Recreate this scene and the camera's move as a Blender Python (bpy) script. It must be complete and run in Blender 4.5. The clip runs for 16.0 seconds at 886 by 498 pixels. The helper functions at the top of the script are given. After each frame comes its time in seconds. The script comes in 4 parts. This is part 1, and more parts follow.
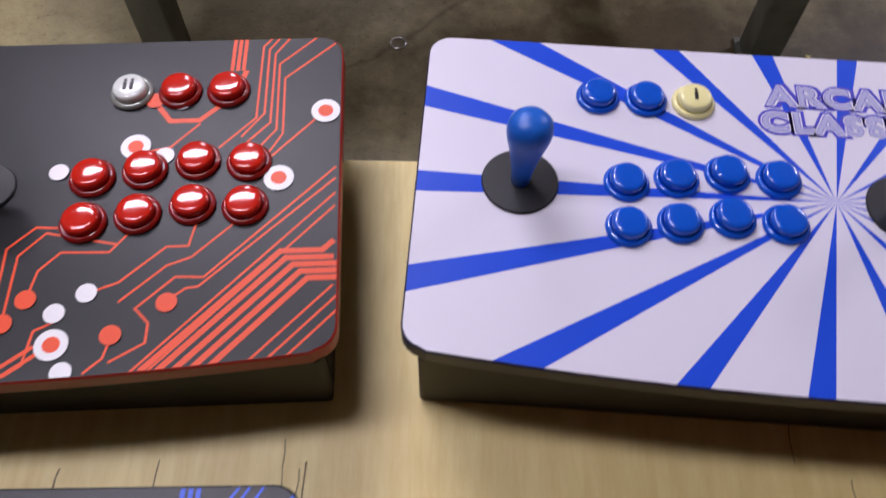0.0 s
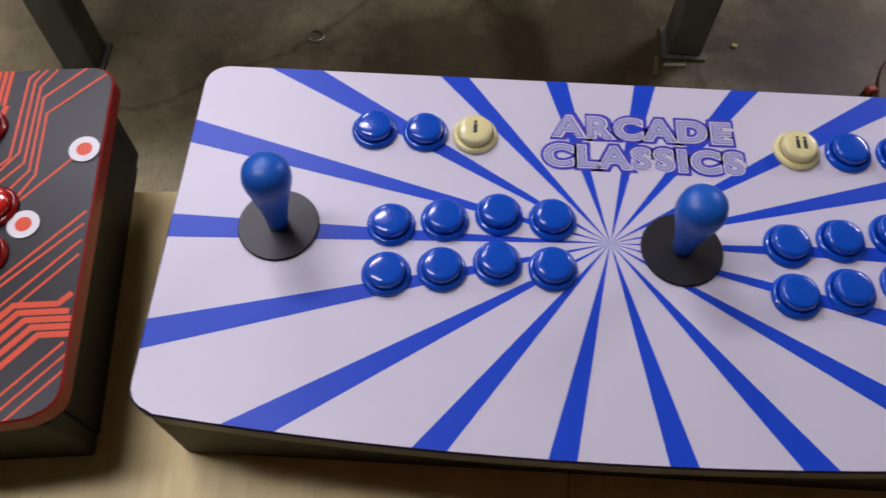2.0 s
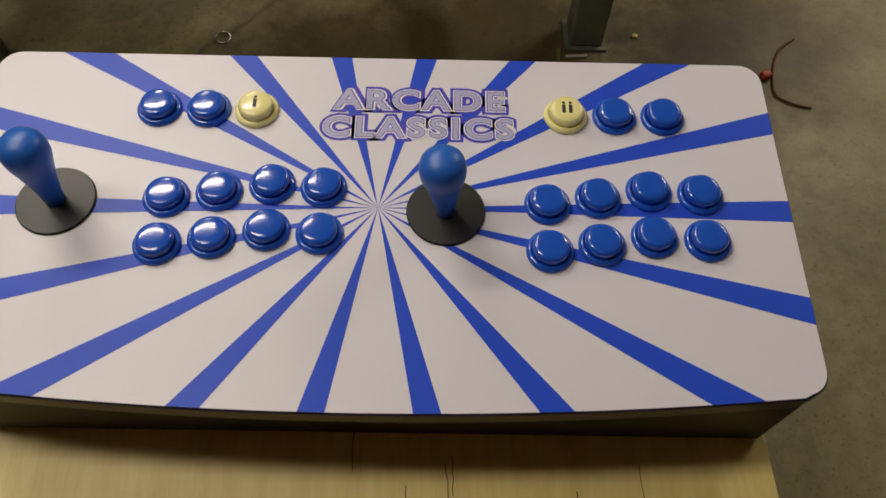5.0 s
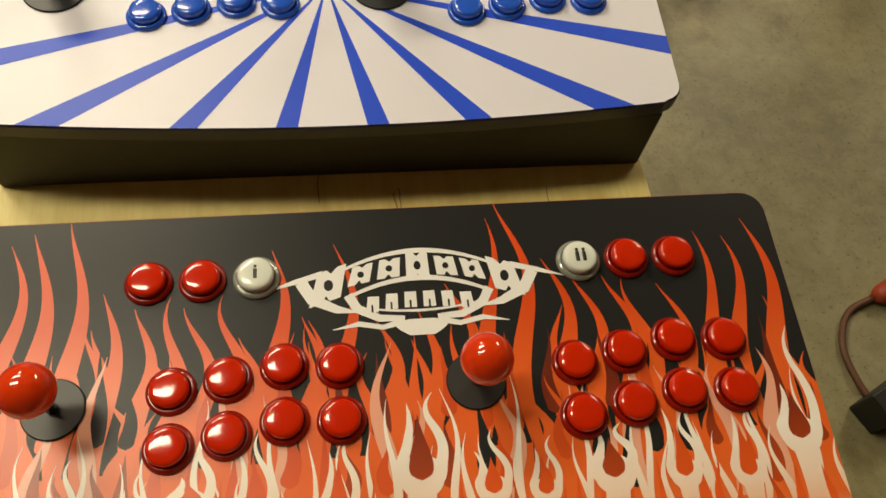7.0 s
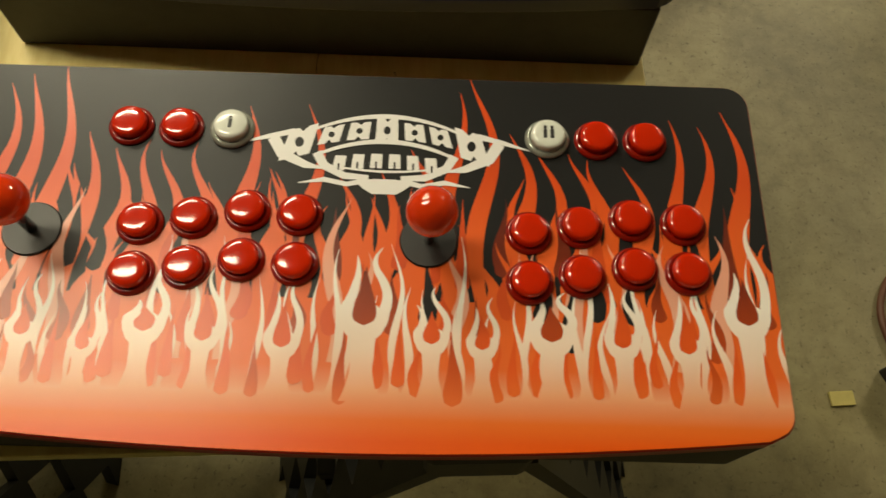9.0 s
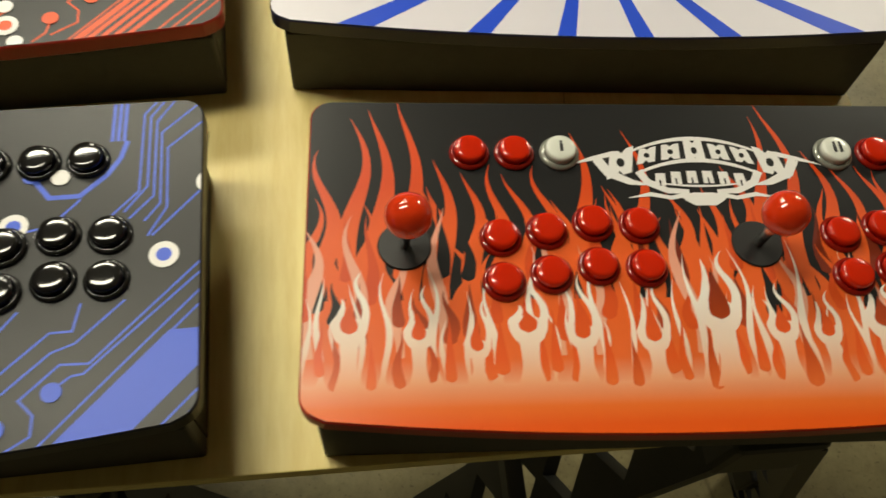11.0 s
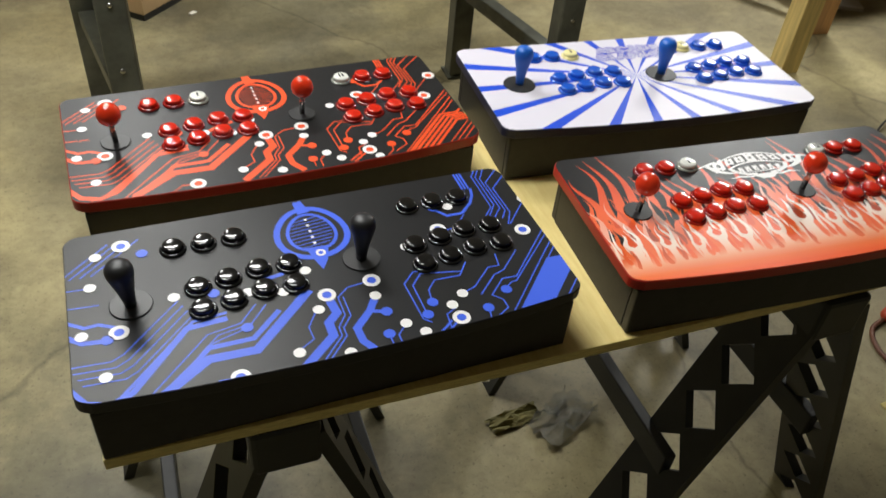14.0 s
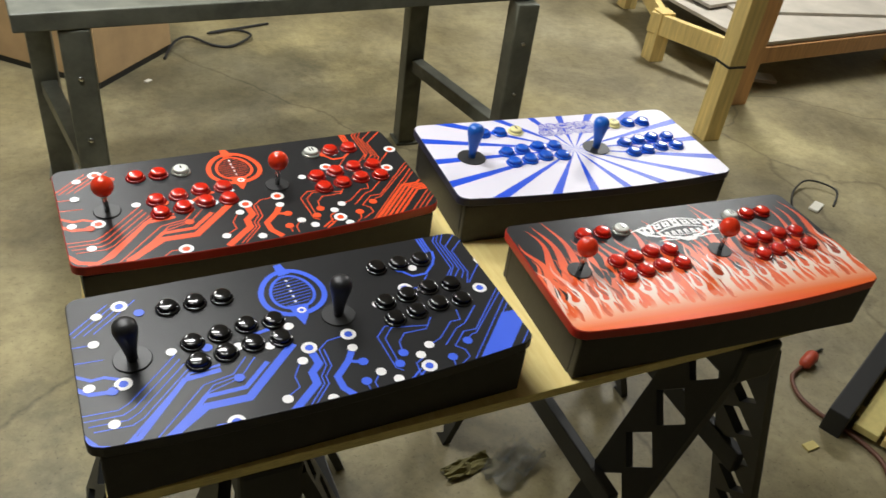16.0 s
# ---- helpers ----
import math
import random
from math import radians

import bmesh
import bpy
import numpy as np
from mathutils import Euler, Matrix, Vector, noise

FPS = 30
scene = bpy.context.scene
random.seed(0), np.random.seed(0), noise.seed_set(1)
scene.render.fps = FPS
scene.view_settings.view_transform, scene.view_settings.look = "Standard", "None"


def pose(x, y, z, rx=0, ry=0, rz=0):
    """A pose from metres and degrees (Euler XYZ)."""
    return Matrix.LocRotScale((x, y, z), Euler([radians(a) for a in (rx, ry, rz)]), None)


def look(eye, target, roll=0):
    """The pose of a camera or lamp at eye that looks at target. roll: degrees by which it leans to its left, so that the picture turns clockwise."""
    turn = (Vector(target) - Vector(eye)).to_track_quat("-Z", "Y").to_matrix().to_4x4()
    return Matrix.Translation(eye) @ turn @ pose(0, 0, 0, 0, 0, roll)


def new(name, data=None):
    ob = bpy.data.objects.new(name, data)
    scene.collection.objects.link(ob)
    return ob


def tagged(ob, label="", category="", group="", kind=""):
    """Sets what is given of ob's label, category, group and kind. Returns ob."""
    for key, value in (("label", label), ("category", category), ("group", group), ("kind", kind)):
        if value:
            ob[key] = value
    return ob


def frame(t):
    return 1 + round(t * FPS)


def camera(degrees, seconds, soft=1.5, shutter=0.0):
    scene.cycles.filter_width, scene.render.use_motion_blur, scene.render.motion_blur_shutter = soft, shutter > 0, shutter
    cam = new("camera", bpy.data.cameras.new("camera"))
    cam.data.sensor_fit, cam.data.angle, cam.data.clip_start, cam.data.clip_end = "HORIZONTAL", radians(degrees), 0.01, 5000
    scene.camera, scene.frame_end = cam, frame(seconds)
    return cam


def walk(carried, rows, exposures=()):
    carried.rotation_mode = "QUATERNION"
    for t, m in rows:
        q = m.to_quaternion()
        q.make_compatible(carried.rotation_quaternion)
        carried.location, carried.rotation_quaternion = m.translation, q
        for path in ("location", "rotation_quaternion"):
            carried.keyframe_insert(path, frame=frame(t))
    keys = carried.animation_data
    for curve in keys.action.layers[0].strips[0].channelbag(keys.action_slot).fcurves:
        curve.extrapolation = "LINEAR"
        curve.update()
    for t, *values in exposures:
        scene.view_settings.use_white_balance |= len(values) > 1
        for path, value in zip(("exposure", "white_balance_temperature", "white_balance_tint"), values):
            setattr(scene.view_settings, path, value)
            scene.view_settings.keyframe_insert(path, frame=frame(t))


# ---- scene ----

cam = camera(57.77, 16.0, soft=1.5, shutter=0.5)
WALK = [
    (0, look((-0.266, -0.346, 1.39), (-0.318, 0.646, -0.346), 1.1)),
    (0.5, look((-0.233, -0.294, 1.392), (-0.308, 0.67, -0.359), 2.1)),
    (1, look((-0.185, -0.278, 1.392), (-0.256, 0.619, -0.395), 2.0)),
    (1.5, look((-0.139, -0.277, 1.391), (-0.218, 0.637, -0.386), -0.0)),
    (2, look((-0.102, -0.277, 1.39), (-0.139, 0.661, -0.376), 1.0)),
    (2.5, look((-0.072, -0.275, 1.391), (-0.07, 0.666, -0.374), 1.6)),
    (3, look((-0.038, -0.273, 1.391), (0.014, 0.667, -0.374), 2.5)),
    (5.5, look((0.049, -0.342, 1.403), (0.065, 0.614, -0.354), 2.0)),
    (6, look((0.048, -0.409, 1.42), (0.119, 0.458, -0.381), 4.2)),
    (6.5, look((0.019, -0.514, 1.436), (0.193, 0.379, -0.346), 6.8)),
    (7, look((0.021, -0.54, 1.443), (0.23, 0.337, -0.342), 9.3)),
    (7.5, look((0.077, -0.541, 1.44), (0.199, 0.293, -0.374), 7.5)),
    (8, look((0.104, -0.571, 1.432), (0.212, 0.23, -0.397), 7.9)),
    (8.5, look((0.114, -0.594, 1.433), (0.172, 0.135, -0.429), 5.5)),
    (9, look((0.101, -0.614, 1.43), (0.129, 0.184, -0.403), 3.8)),
    (9.5, look((0.026, -0.613, 1.443), (0.062, 0.186, -0.39), 4.5)),
    (10, look((-0.069, -0.61, 1.447), (0.025, 0.193, -0.382), 7.5)),
    (12.5, pose(-0.4987, -0.8884, 1.5018, 39.60, -2.27, -11.76)),
    (13.0, pose(-0.6557, -0.9606, 1.5397, 42.14, -2.76, -16.85)),
    (13.5, pose(-0.7143, -1.0764, 1.5650, 45.94, -4.07, -16.56)),
    (14.0, pose(-0.7689, -1.1573, 1.5955, 49.09, -4.45, -16.61)),
    (14.5, pose(-0.8222, -1.1868, 1.6343, 51.66, -5.43, -19.02)),
    (15.0, pose(-0.8421, -1.2087, 1.6643, 52.19, -6.65, -18.59)),
    (15.5, pose(-0.8495, -1.2327, 1.6775, 53.63, -6.20, -18.82)),
    (16.0, pose(-0.8438, -1.2455, 1.6803, 53.61, -6.70, -20.26)),
]
EXPOSURES = [(0.0, -0.48, 5500, 33), (2.0, -0.78, 5600, 31), (3.0, -0.80, 5850, 30), (5.5, -0.80, 7300, 9), (7.0, -0.22, 8000, 5), (10.0, -0.24, 7700, 1), (12.5, -0.05, 6050, 9), (16.0, 0.12, 5850, 12)]
walk(cam, WALK, EXPOSURES)

# ---- world and lamps: a closed workshop under fluorescent strip fixtures ----
world = bpy.data.worlds.new("world")
scene.world = world
world.use_nodes = True
world.node_tree.nodes["Background"].inputs[0].default_value = (0.9, 0.95, 1.0, 1)
world.node_tree.nodes["Background"].inputs[1].default_value = 0.01

CEILING = 3.0
# x, y, turn about z, watts of each strip fixture
FIXTURES = [(-1.12, 0.14, 3, 26), (-1.18, 1.35, 3, 42), (-1.20, 2.95, 93, 26), (2.6, 2.6, 93, 100)]


def strip_lamp(x, y, turn, watts):
    data = bpy.data.lights.new("strip_light", "AREA")
    data.shape, data.size, data.size_y, data.energy = "RECTANGLE", 1.22, 0.28, watts
    data.color = (1.0, 0.95, 0.82)
    ob = new("strip_light", data)
    ob.matrix_world = pose(x, y, CEILING - 0.13, 0, 0, turn)


for spec in FIXTURES:
    strip_lamp(*spec)


# ---- materials ----
def mat(name, base, rough=0.5, metal=0.0, vary=0.0, scale=30.0, bump=0.0, bump_scale=400.0, coat=0.0, second=None, stain=0.0, stain_scale=2.0, stretch=(1, 1, 1)):
    """A surface with grain at one scale and stains at another."""
    m = bpy.data.materials.new(name)
    m.use_nodes = True
    n, l = m.node_tree.nodes, m.node_tree.links
    p = n["Principled BSDF"]
    p.inputs["Roughness"].default_value, p.inputs["Metallic"].default_value = rough, metal
    p.inputs["Coat Weight"].default_value = coat
    p.inputs["Coat Roughness"].default_value = 0.05
    p.inputs["Base Color"].default_value = (*base, 1)
    co = n.new("ShaderNodeTexCoord")
    mp = n.new("ShaderNodeMapping")
    mp.inputs["Scale"].default_value = stretch
    l.new(co.outputs["Object"], mp.inputs[0])
    if vary or second:
        a = n.new("ShaderNodeTexNoise")
        a.inputs["Scale"].default_value, a.inputs["Detail"].default_value, a.inputs["Roughness"].default_value = scale, 6, 0.65
        l.new(mp.outputs[0], a.inputs[0])
        ramp = n.new("ShaderNodeValToRGB")
        ramp.color_ramp.elements[0].position, ramp.color_ramp.elements[1].position = 0.3, 0.7
        lo = tuple(c * (1 - vary) for c in base)
        ramp.color_ramp.elements[0].color = (*lo, 1)
        ramp.color_ramp.elements[1].color = (*(second or tuple(min(1, c * (1 + vary)) for c in base)), 1)
        l.new(a.outputs["Fac"], ramp.inputs[0])
        out = ramp.outputs[0]
        if stain:
            b = n.new("ShaderNodeTexNoise")
            b.inputs["Scale"].default_value, b.inputs["Detail"].default_value, b.inputs["Distortion"].default_value = stain_scale, 8, 0.6
            l.new(co.outputs["Object"], b.inputs[0])
            r2 = n.new("ShaderNodeValToRGB")
            r2.color_ramp.elements[0].position, r2.color_ramp.elements[1].position = 0.35, 0.62
            r2.color_ramp.elements[0].color = (1 - stain, 1 - stain, 1 - stain * 0.95, 1)
            r2.color_ramp.elements[1].color = (1, 1, 1, 1)
            l.new(b.outputs["Fac"], r2.inputs[0])
            mix = n.new("ShaderNodeMixRGB")
            mix.blend_type = "MULTIPLY"
            mix.inputs[0].default_value = 1
            l.new(out, mix.inputs[1])
            l.new(r2.outputs[0], mix.inputs[2])
            out = mix.outputs[0]
        l.new(out, p.inputs["Base Color"])
    if bump:
        c = n.new("ShaderNodeTexNoise")
        c.inputs["Scale"].default_value, c.inputs["Detail"].default_value = bump_scale, 4
        l.new(mp.outputs[0], c.inputs[0])
        bp = n.new("ShaderNodeBump")
        bp.inputs["Strength"].default_value, bp.inputs["Distance"].default_value = bump, 0.002
        l.new(c.outputs["Fac"], bp.inputs["Height"])
        l.new(bp.outputs[0], p.inputs["Normal"])
    return m


def print_gradient(name, stops, rough=0.32):
    """Printed ink whose colour runs from the front edge of the panel to its back edge."""
    m = bpy.data.materials.new(name)
    m.use_nodes = True
    n, l = m.node_tree.nodes, m.node_tree.links
    p = n["Principled BSDF"]
    p.inputs["Roughness"].default_value = rough
    p.inputs["Specular IOR Level"].default_value = 0.45
    co, sep = n.new("ShaderNodeTexCoord"), n.new("ShaderNodeSeparateXYZ")
    rng, ramp = n.new("ShaderNodeMapRange"), n.new("ShaderNodeValToRGB")
    rng.inputs["From Min"].default_value, rng.inputs["From Max"].default_value = -0.16, 0.14
    l.new(co.outputs["Object"], sep.inputs[0])
    l.new(sep.outputs["Y"], rng.inputs["Value"])
    l.new(rng.outputs[0], ramp.inputs[0])
    els = ramp.color_ramp.elements
    while len(els) < len(stops):
        els.new(0.5)
    for e, (v, c) in zip(els, stops):
        e.position, e.color = (v + 0.16) / 0.30, (*c, 1)
    l.new(ramp.outputs[0], p.inputs["Base Color"])
    return m


def concrete_surface():
    """Old workshop concrete: broad stains, mottling, fine grit, dark specks, hairline cracks and painted-in shade."""
    m = bpy.data.materials.new("stained workshop concrete with painted shade")
    m.use_nodes = True
    n, l = m.node_tree.nodes, m.node_tree.links
    p = n["Principled BSDF"]
    co = n.new("ShaderNodeTexCoord")

    def noise_fac(scale, detail, rough, distort, lo, hi, c0, c1):
        t, r = n.new("ShaderNodeTexNoise"), n.new("ShaderNodeValToRGB")
        t.inputs["Scale"].default_value, t.inputs["Detail"].default_value = scale, detail
        t.inputs["Roughness"].default_value, t.inputs["Distortion"].default_value = rough, distort
        l.new(co.outputs["Object"], t.inputs[0])
        l.new(t.outputs["Fac"], r.inputs[0])
        e = r.color_ramp.elements
        e[0].position, e[1].position, e[0].color, e[1].color = lo, hi, (*c0, 1), (*c1, 1)
        return r.outputs[0]

    def times(a, b, fac=1.0):
        x = n.new("ShaderNodeMixRGB")
        x.blend_type = "MULTIPLY"
        x.inputs[0].default_value = fac
        l.new(a, x.inputs[1])
        l.new(b, x.inputs[2])
        return x.outputs[0]

    col = noise_fac(1.1, 9, 0.62, 0.2, 0.34, 0.66, (0.33, 0.272, 0.130), (0.48, 0.415, 0.235))
    col = times(col, noise_fac(1.7, 9, 0.66, 0.45, 0.36, 0.60, (0.55, 0.54, 0.54), (1, 1, 1)))
    col = times(col, noise_fac(0.55, 6, 0.6, 0.3, 0.40, 0.60, (0.78, 0.80, 0.88), (1.0, 1.0, 0.90)))
    col = times(col, noise_fac(22.0, 8, 0.75, 0.4, 0.34, 0.58, (0.58, 0.56, 0.52), (1, 1, 1)), 0.55)
    col = times(col, noise_fac(95.0, 4, 0.65, 0.0, 0.30, 0.42, (0.36, 0.34, 0.31), (1, 1, 1)), 0.7)
    v, r = n.new("ShaderNodeTexVoronoi"), n.new("ShaderNodeValToRGB")
    v.feature = "DISTANCE_TO_EDGE"
    v.inputs["Scale"].default_value = 0.55
    w = n.new("ShaderNodeTexNoise")
    w.inputs["Scale"].default_value, w.inputs["Detail"].default_value = 2.2, 8
    mixv = n.new("ShaderNodeMixRGB")
    mixv.inputs[0].default_value = 0.22
    l.new(co.outputs["Object"], w.inputs[0])
    l.new(co.outputs["Object"], mixv.inputs[1])
    l.new(w.outputs["Color"], mixv.inputs[2])
    l.new(mixv.outputs[0], v.inputs["Vector"])
    l.new(v.outputs["Distance"], r.inputs[0])
    e = r.color_ramp.elements
    e[0].position, e[1].position, e[0].color, e[1].color = 0.0008, 0.003, (0.45, 0.43, 0.40, 1), (1, 1, 1, 1)
    col = times(col, r.outputs[0], 0.7)
    # ragged dark patches: shade painted round bench and table, the third also blue-grey mottling
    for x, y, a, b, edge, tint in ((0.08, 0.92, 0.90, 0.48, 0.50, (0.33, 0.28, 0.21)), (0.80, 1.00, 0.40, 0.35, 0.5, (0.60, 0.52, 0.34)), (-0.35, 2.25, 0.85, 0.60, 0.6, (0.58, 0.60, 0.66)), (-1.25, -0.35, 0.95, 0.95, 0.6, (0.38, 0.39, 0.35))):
        mp, ln, nz, sub, ramp = n.new("ShaderNodeMapping"), n.new("ShaderNodeVectorMath"), n.new("ShaderNodeTexNoise"), n.new("ShaderNodeMath"), n.new("ShaderNodeValToRGB")
        mp.inputs["Location"].default_value, mp.inputs["Scale"].default_value = (-x / a, -y / b, 0), (1 / a, 1 / b, 1)
        ln.operation, sub.operation = "LENGTH", "MULTIPLY_ADD"
        nz.inputs["Scale"].default_value, nz.inputs["Detail"].default_value, nz.inputs["Roughness"].default_value = 3.5, 9, 0.65
        l.new(co.outputs["Object"], mp.inputs[0])
        l.new(mp.outputs[0], ln.inputs[0])
        l.new(co.outputs["Object"], nz.inputs[0])
        l.new(nz.outputs["Fac"], sub.inputs[0])
        sub.inputs[1].default_value = 2.2
        l.new(ln.outputs["Value"], sub.inputs[2])
        l.new(sub.outputs[0], ramp.inputs[0])
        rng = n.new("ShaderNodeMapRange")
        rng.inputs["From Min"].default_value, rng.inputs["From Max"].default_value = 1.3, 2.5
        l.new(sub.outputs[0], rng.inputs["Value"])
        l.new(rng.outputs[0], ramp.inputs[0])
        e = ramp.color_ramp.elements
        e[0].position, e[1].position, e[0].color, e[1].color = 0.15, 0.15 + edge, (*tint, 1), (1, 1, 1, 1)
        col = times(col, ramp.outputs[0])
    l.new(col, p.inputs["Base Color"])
    p.inputs["Roughness"].default_value = 0.5
    b, t = n.new("ShaderNodeBump"), n.new("ShaderNodeTexNoise")
    t.inputs["Scale"].default_value, t.inputs["Detail"].default_value = 40, 8
    b.inputs["Strength"].default_value, b.inputs["Distance"].default_value = 0.25, 0.003
    l.new(co.outputs["Object"], t.inputs[0])
    l.new(t.outputs["Fac"], b.inputs["Height"])
    l.new(b.outputs[0], p.inputs["Normal"])
    return m


INK_BLACK = mat("black printed laminate", (0.016, 0.016, 0.017), 0.33, bump=0.05, bump_scale=900)
INK_BLACK.node_tree.nodes["Principled BSDF"].inputs["Specular IOR Level"].default_value = 0.26
INK_WHITE = mat("white printed laminate", (0.74, 0.71, 0.80), 0.38, bump=0.05, bump_scale=900)
INK_BLUE = mat("blue printed ink", (0.020, 0.080, 0.66), 0.36)
INK_NAVY = mat("violet blue outline ink", (0.085, 0.075, 0.56), 0.36)
INK_LILAC = mat("grey lilac ink", (0.44, 0.44, 0.66), 0.36)
INK_CIRCUIT_RED = mat("orange red circuit ink", (0.82, 0.085, 0.015), 0.36)
INK_CIRCUIT_BLUE = mat("blue circuit ink", (0.06, 0.13, 0.75), 0.36)
INK_DOT = mat("white ink", (0.82, 0.80, 0.80), 0.36)
for ink_surface in (INK_BLUE, INK_NAVY, INK_CIRCUIT_RED, INK_CIRCUIT_BLUE):
    ink_surface.node_tree.nodes["Principled BSDF"].inputs["Specular IOR Level"].default_value = 0.26
EDGE_RED = mat("red plastic edging", (0.46, 0.020, 0.010), 0.35)
EDGE_NAVY = mat("dark navy edging", (0.018, 0.018, 0.055), 0.4)
EDGE_BLACK = mat("black edging", (0.012, 0.012, 0.014), 0.4)
BODY = mat("black painted fibreboard", (0.020, 0.018, 0.016), 0.55, vary=0.25, scale=60, bump=0.12, bump_scale=700)
FLAME_BACK = print_gradient("flame back ink", [(-0.138, (0.87, 0.17, 0.03)), (-0.120, (0.88, 0.37, 0.21)), (-0.100, (0.84, 0.15, 0.035)), (-0.06, (0.82, 0.13, 0.025)), (0.0, (0.80, 0.12, 0.025)), (0.05, (0.68, 0.07, 0.012)), (0.13, (0.72, 0.075, 0.012))])
FLAME_DARK = print_gradient("flame shade ink", [(-0.125, (0.80, 0.15, 0.035)), (-0.10, (0.60, 0.08, 0.015)), (-0.04, (0.24, 0.03, 0.010)), (0.05, (0.06, 0.010, 0.007))])
FLAME_PINK = print_gradient("flame pink ink", [(-0.12, (0.86, 0.36, 0.20)), (-0.06, (0.84, 0.40, 0.29)), (0.0, (0.80, 0.36, 0.26)), (0.06, (0.70, 0.22, 0.14))])
FLAME_CREAM = print_gradient("flame cream ink", [(-0.150, (0.87, 0.11, 0.012)), (-0.136, (0.87, 0.17, 0.03)), (-0.114, (0.88, 0.42, 0.25)), (-0.088, (0.90, 0.68, 0.56)), (-0.05, (0.93, 0.86, 0.80)), (0.02, (0.86, 0.73, 0.66))])
FLAME_DROP = print_gradient("flame drop ink", [(-0.132, (0.87, 0.19, 0.045)), (-0.10, (0.82, 0.11, 0.02)), (-0.04, (0.66, 0.075, 0.015))])
RED_PLASTIC = mat("clear red plastic", (0.60, 0.018, 0.004), 0.12, coat=0.5)
RED_RIM = mat("deep red rim plastic", (0.26, 0.008, 0.004), 0.12, coat=0.4)
RED_BALL = mat("red ball plastic", (0.72, 0.040, 0.008), 0.10, coat=0.6)
BLUE_PLASTIC = mat("blue plastic", (0.010, 0.095, 0.60), 0.16, coat=0.5)
BLUE_BAT = mat("matt blue plastic", (0.016, 0.13, 0.58), 0.36)
BLACK_PLASTIC = mat("glossy black plastic", (0.006, 0.006, 0.007), 0.10, coat=0.5)
BLACK_MATT = mat("matt black plastic", (0.016, 0.016, 0.017), 0.42)
WHITE_PLASTIC = mat("white translucent plastic", (0.72, 0.74, 0.68), 0.18, coat=0.4)
SILVER_PLASTIC = mat("clear silver rim plastic", (0.34, 0.35, 0.31), 0.12, metal=0.35, coat=0.5)
CREAM_PLASTIC = mat("cream plastic", (0.90, 0.83, 0.38), 0.22, coat=0.3)
STEEL = mat("bright steel", (0.62, 0.62, 0.60), 0.22, metal=1.0)
PLY = mat("birch plywood", (0.88, 0.68, 0.24), 0.45, vary=0.10, scale=14, second=(0.93, 0.78, 0.33), stain=0.10, stain_scale=5, stretch=(6, 0.7, 6), bump=0.1, bump_scale=90)
SPLIT = mat("dark wood split", (0.10, 0.06, 0.03), 0.8)
PLY_EDGE = mat("plywood edge", (0.82, 0.66, 0.26), 0.6, vary=0.3, scale=40, stretch=(1, 1, 14), bump=0.15, bump_scale=120)
CONCRETE = concrete_surface()
SAW_PLASTIC = mat("black sawhorse plastic", (0.020, 0.021, 0.020), 0.5, vary=0.2, scale=20, bump=0.1, bump_scale=300)
BENCH_PAINT = mat("dark grey green bench paint", (0.150, 0.155, 0.120), 0.42, vary=0.3, scale=12, stain=0.3, stain_scale=6, bump=0.06, bump_scale=120)
CARDBOARD = mat("brown fibreboard", (0.50, 0.34, 0.17), 0.7, vary=0.10, scale=8, stain=0.12, stain_scale=3, bump=0.05)
PINE = mat("yellow pine lumber", (0.66, 0.50, 0.18), 0.6, vary=0.22, scale=10, stretch=(6, 6, 0.5), bump=0.1, bump_scale=60)
PINE_RED = mat("reddish lumber", (0.54, 0.30, 0.12), 0.6, vary=0.22, scale=10, stretch=(6, 6, 0.5), bump=0.1, bump_scale=60)
WHITE_BOARD = mat("pale melamine board", (0.47, 0.43, 0.36), 0.55, vary=0.12, scale=5, stain=0.15, stain_scale=3)
WALL_PAINT = mat("painted block wall", (0.42, 0.40, 0.34), 0.7, vary=0.08, scale=6, stain=0.15)
CEIL_PAINT = mat("dull unpainted ceiling", (0.45, 0.43, 0.38), 0.8, vary=0.05, scale=4)
RUBBER = mat("black rubber", (0.012, 0.012, 0.012), 0.5)
CORD_RED = mat("orange red cord", (0.42, 0.06, 0.025), 0.45)
CORD_BROWN = mat("brown cord", (0.14, 0.055, 0.03), 0.5)
PAPER = mat("scrap paper", (0.75, 0.72, 0.62), 0.7, vary=0.05)
YELLOW_SCRAP = mat("yellow wood scrap", (0.62, 0.52, 0.18), 0.6, vary=0.1)
GREEN_SCRAP = mat("olive rag", (0.16, 0.14, 0.045), 0.8, vary=0.3, scale=40)
FILM_PLASTIC = mat("crumpled clear film", (0.85, 0.86, 0.85), 0.12, bump=0.4, bump_scale=60)
FILM_PLASTIC.node_tree.nodes["Principled BSDF"].inputs["Transmission Weight"].default_value = 0.92
GLOW = bpy.data.materials.new("lamp diffuser")
GLOW.use_nodes = True
GLOW.node_tree.nodes["Principled BSDF"].inputs["Emission Color"].default_value = (1, 0.96, 0.84, 1)
GLOW.node_tree.nodes["Principled BSDF"].inputs["Emission Strength"].default_value = 6
FIXTURE_WHITE = mat("white enamel", (0.75, 0.75, 0.72), 0.4)


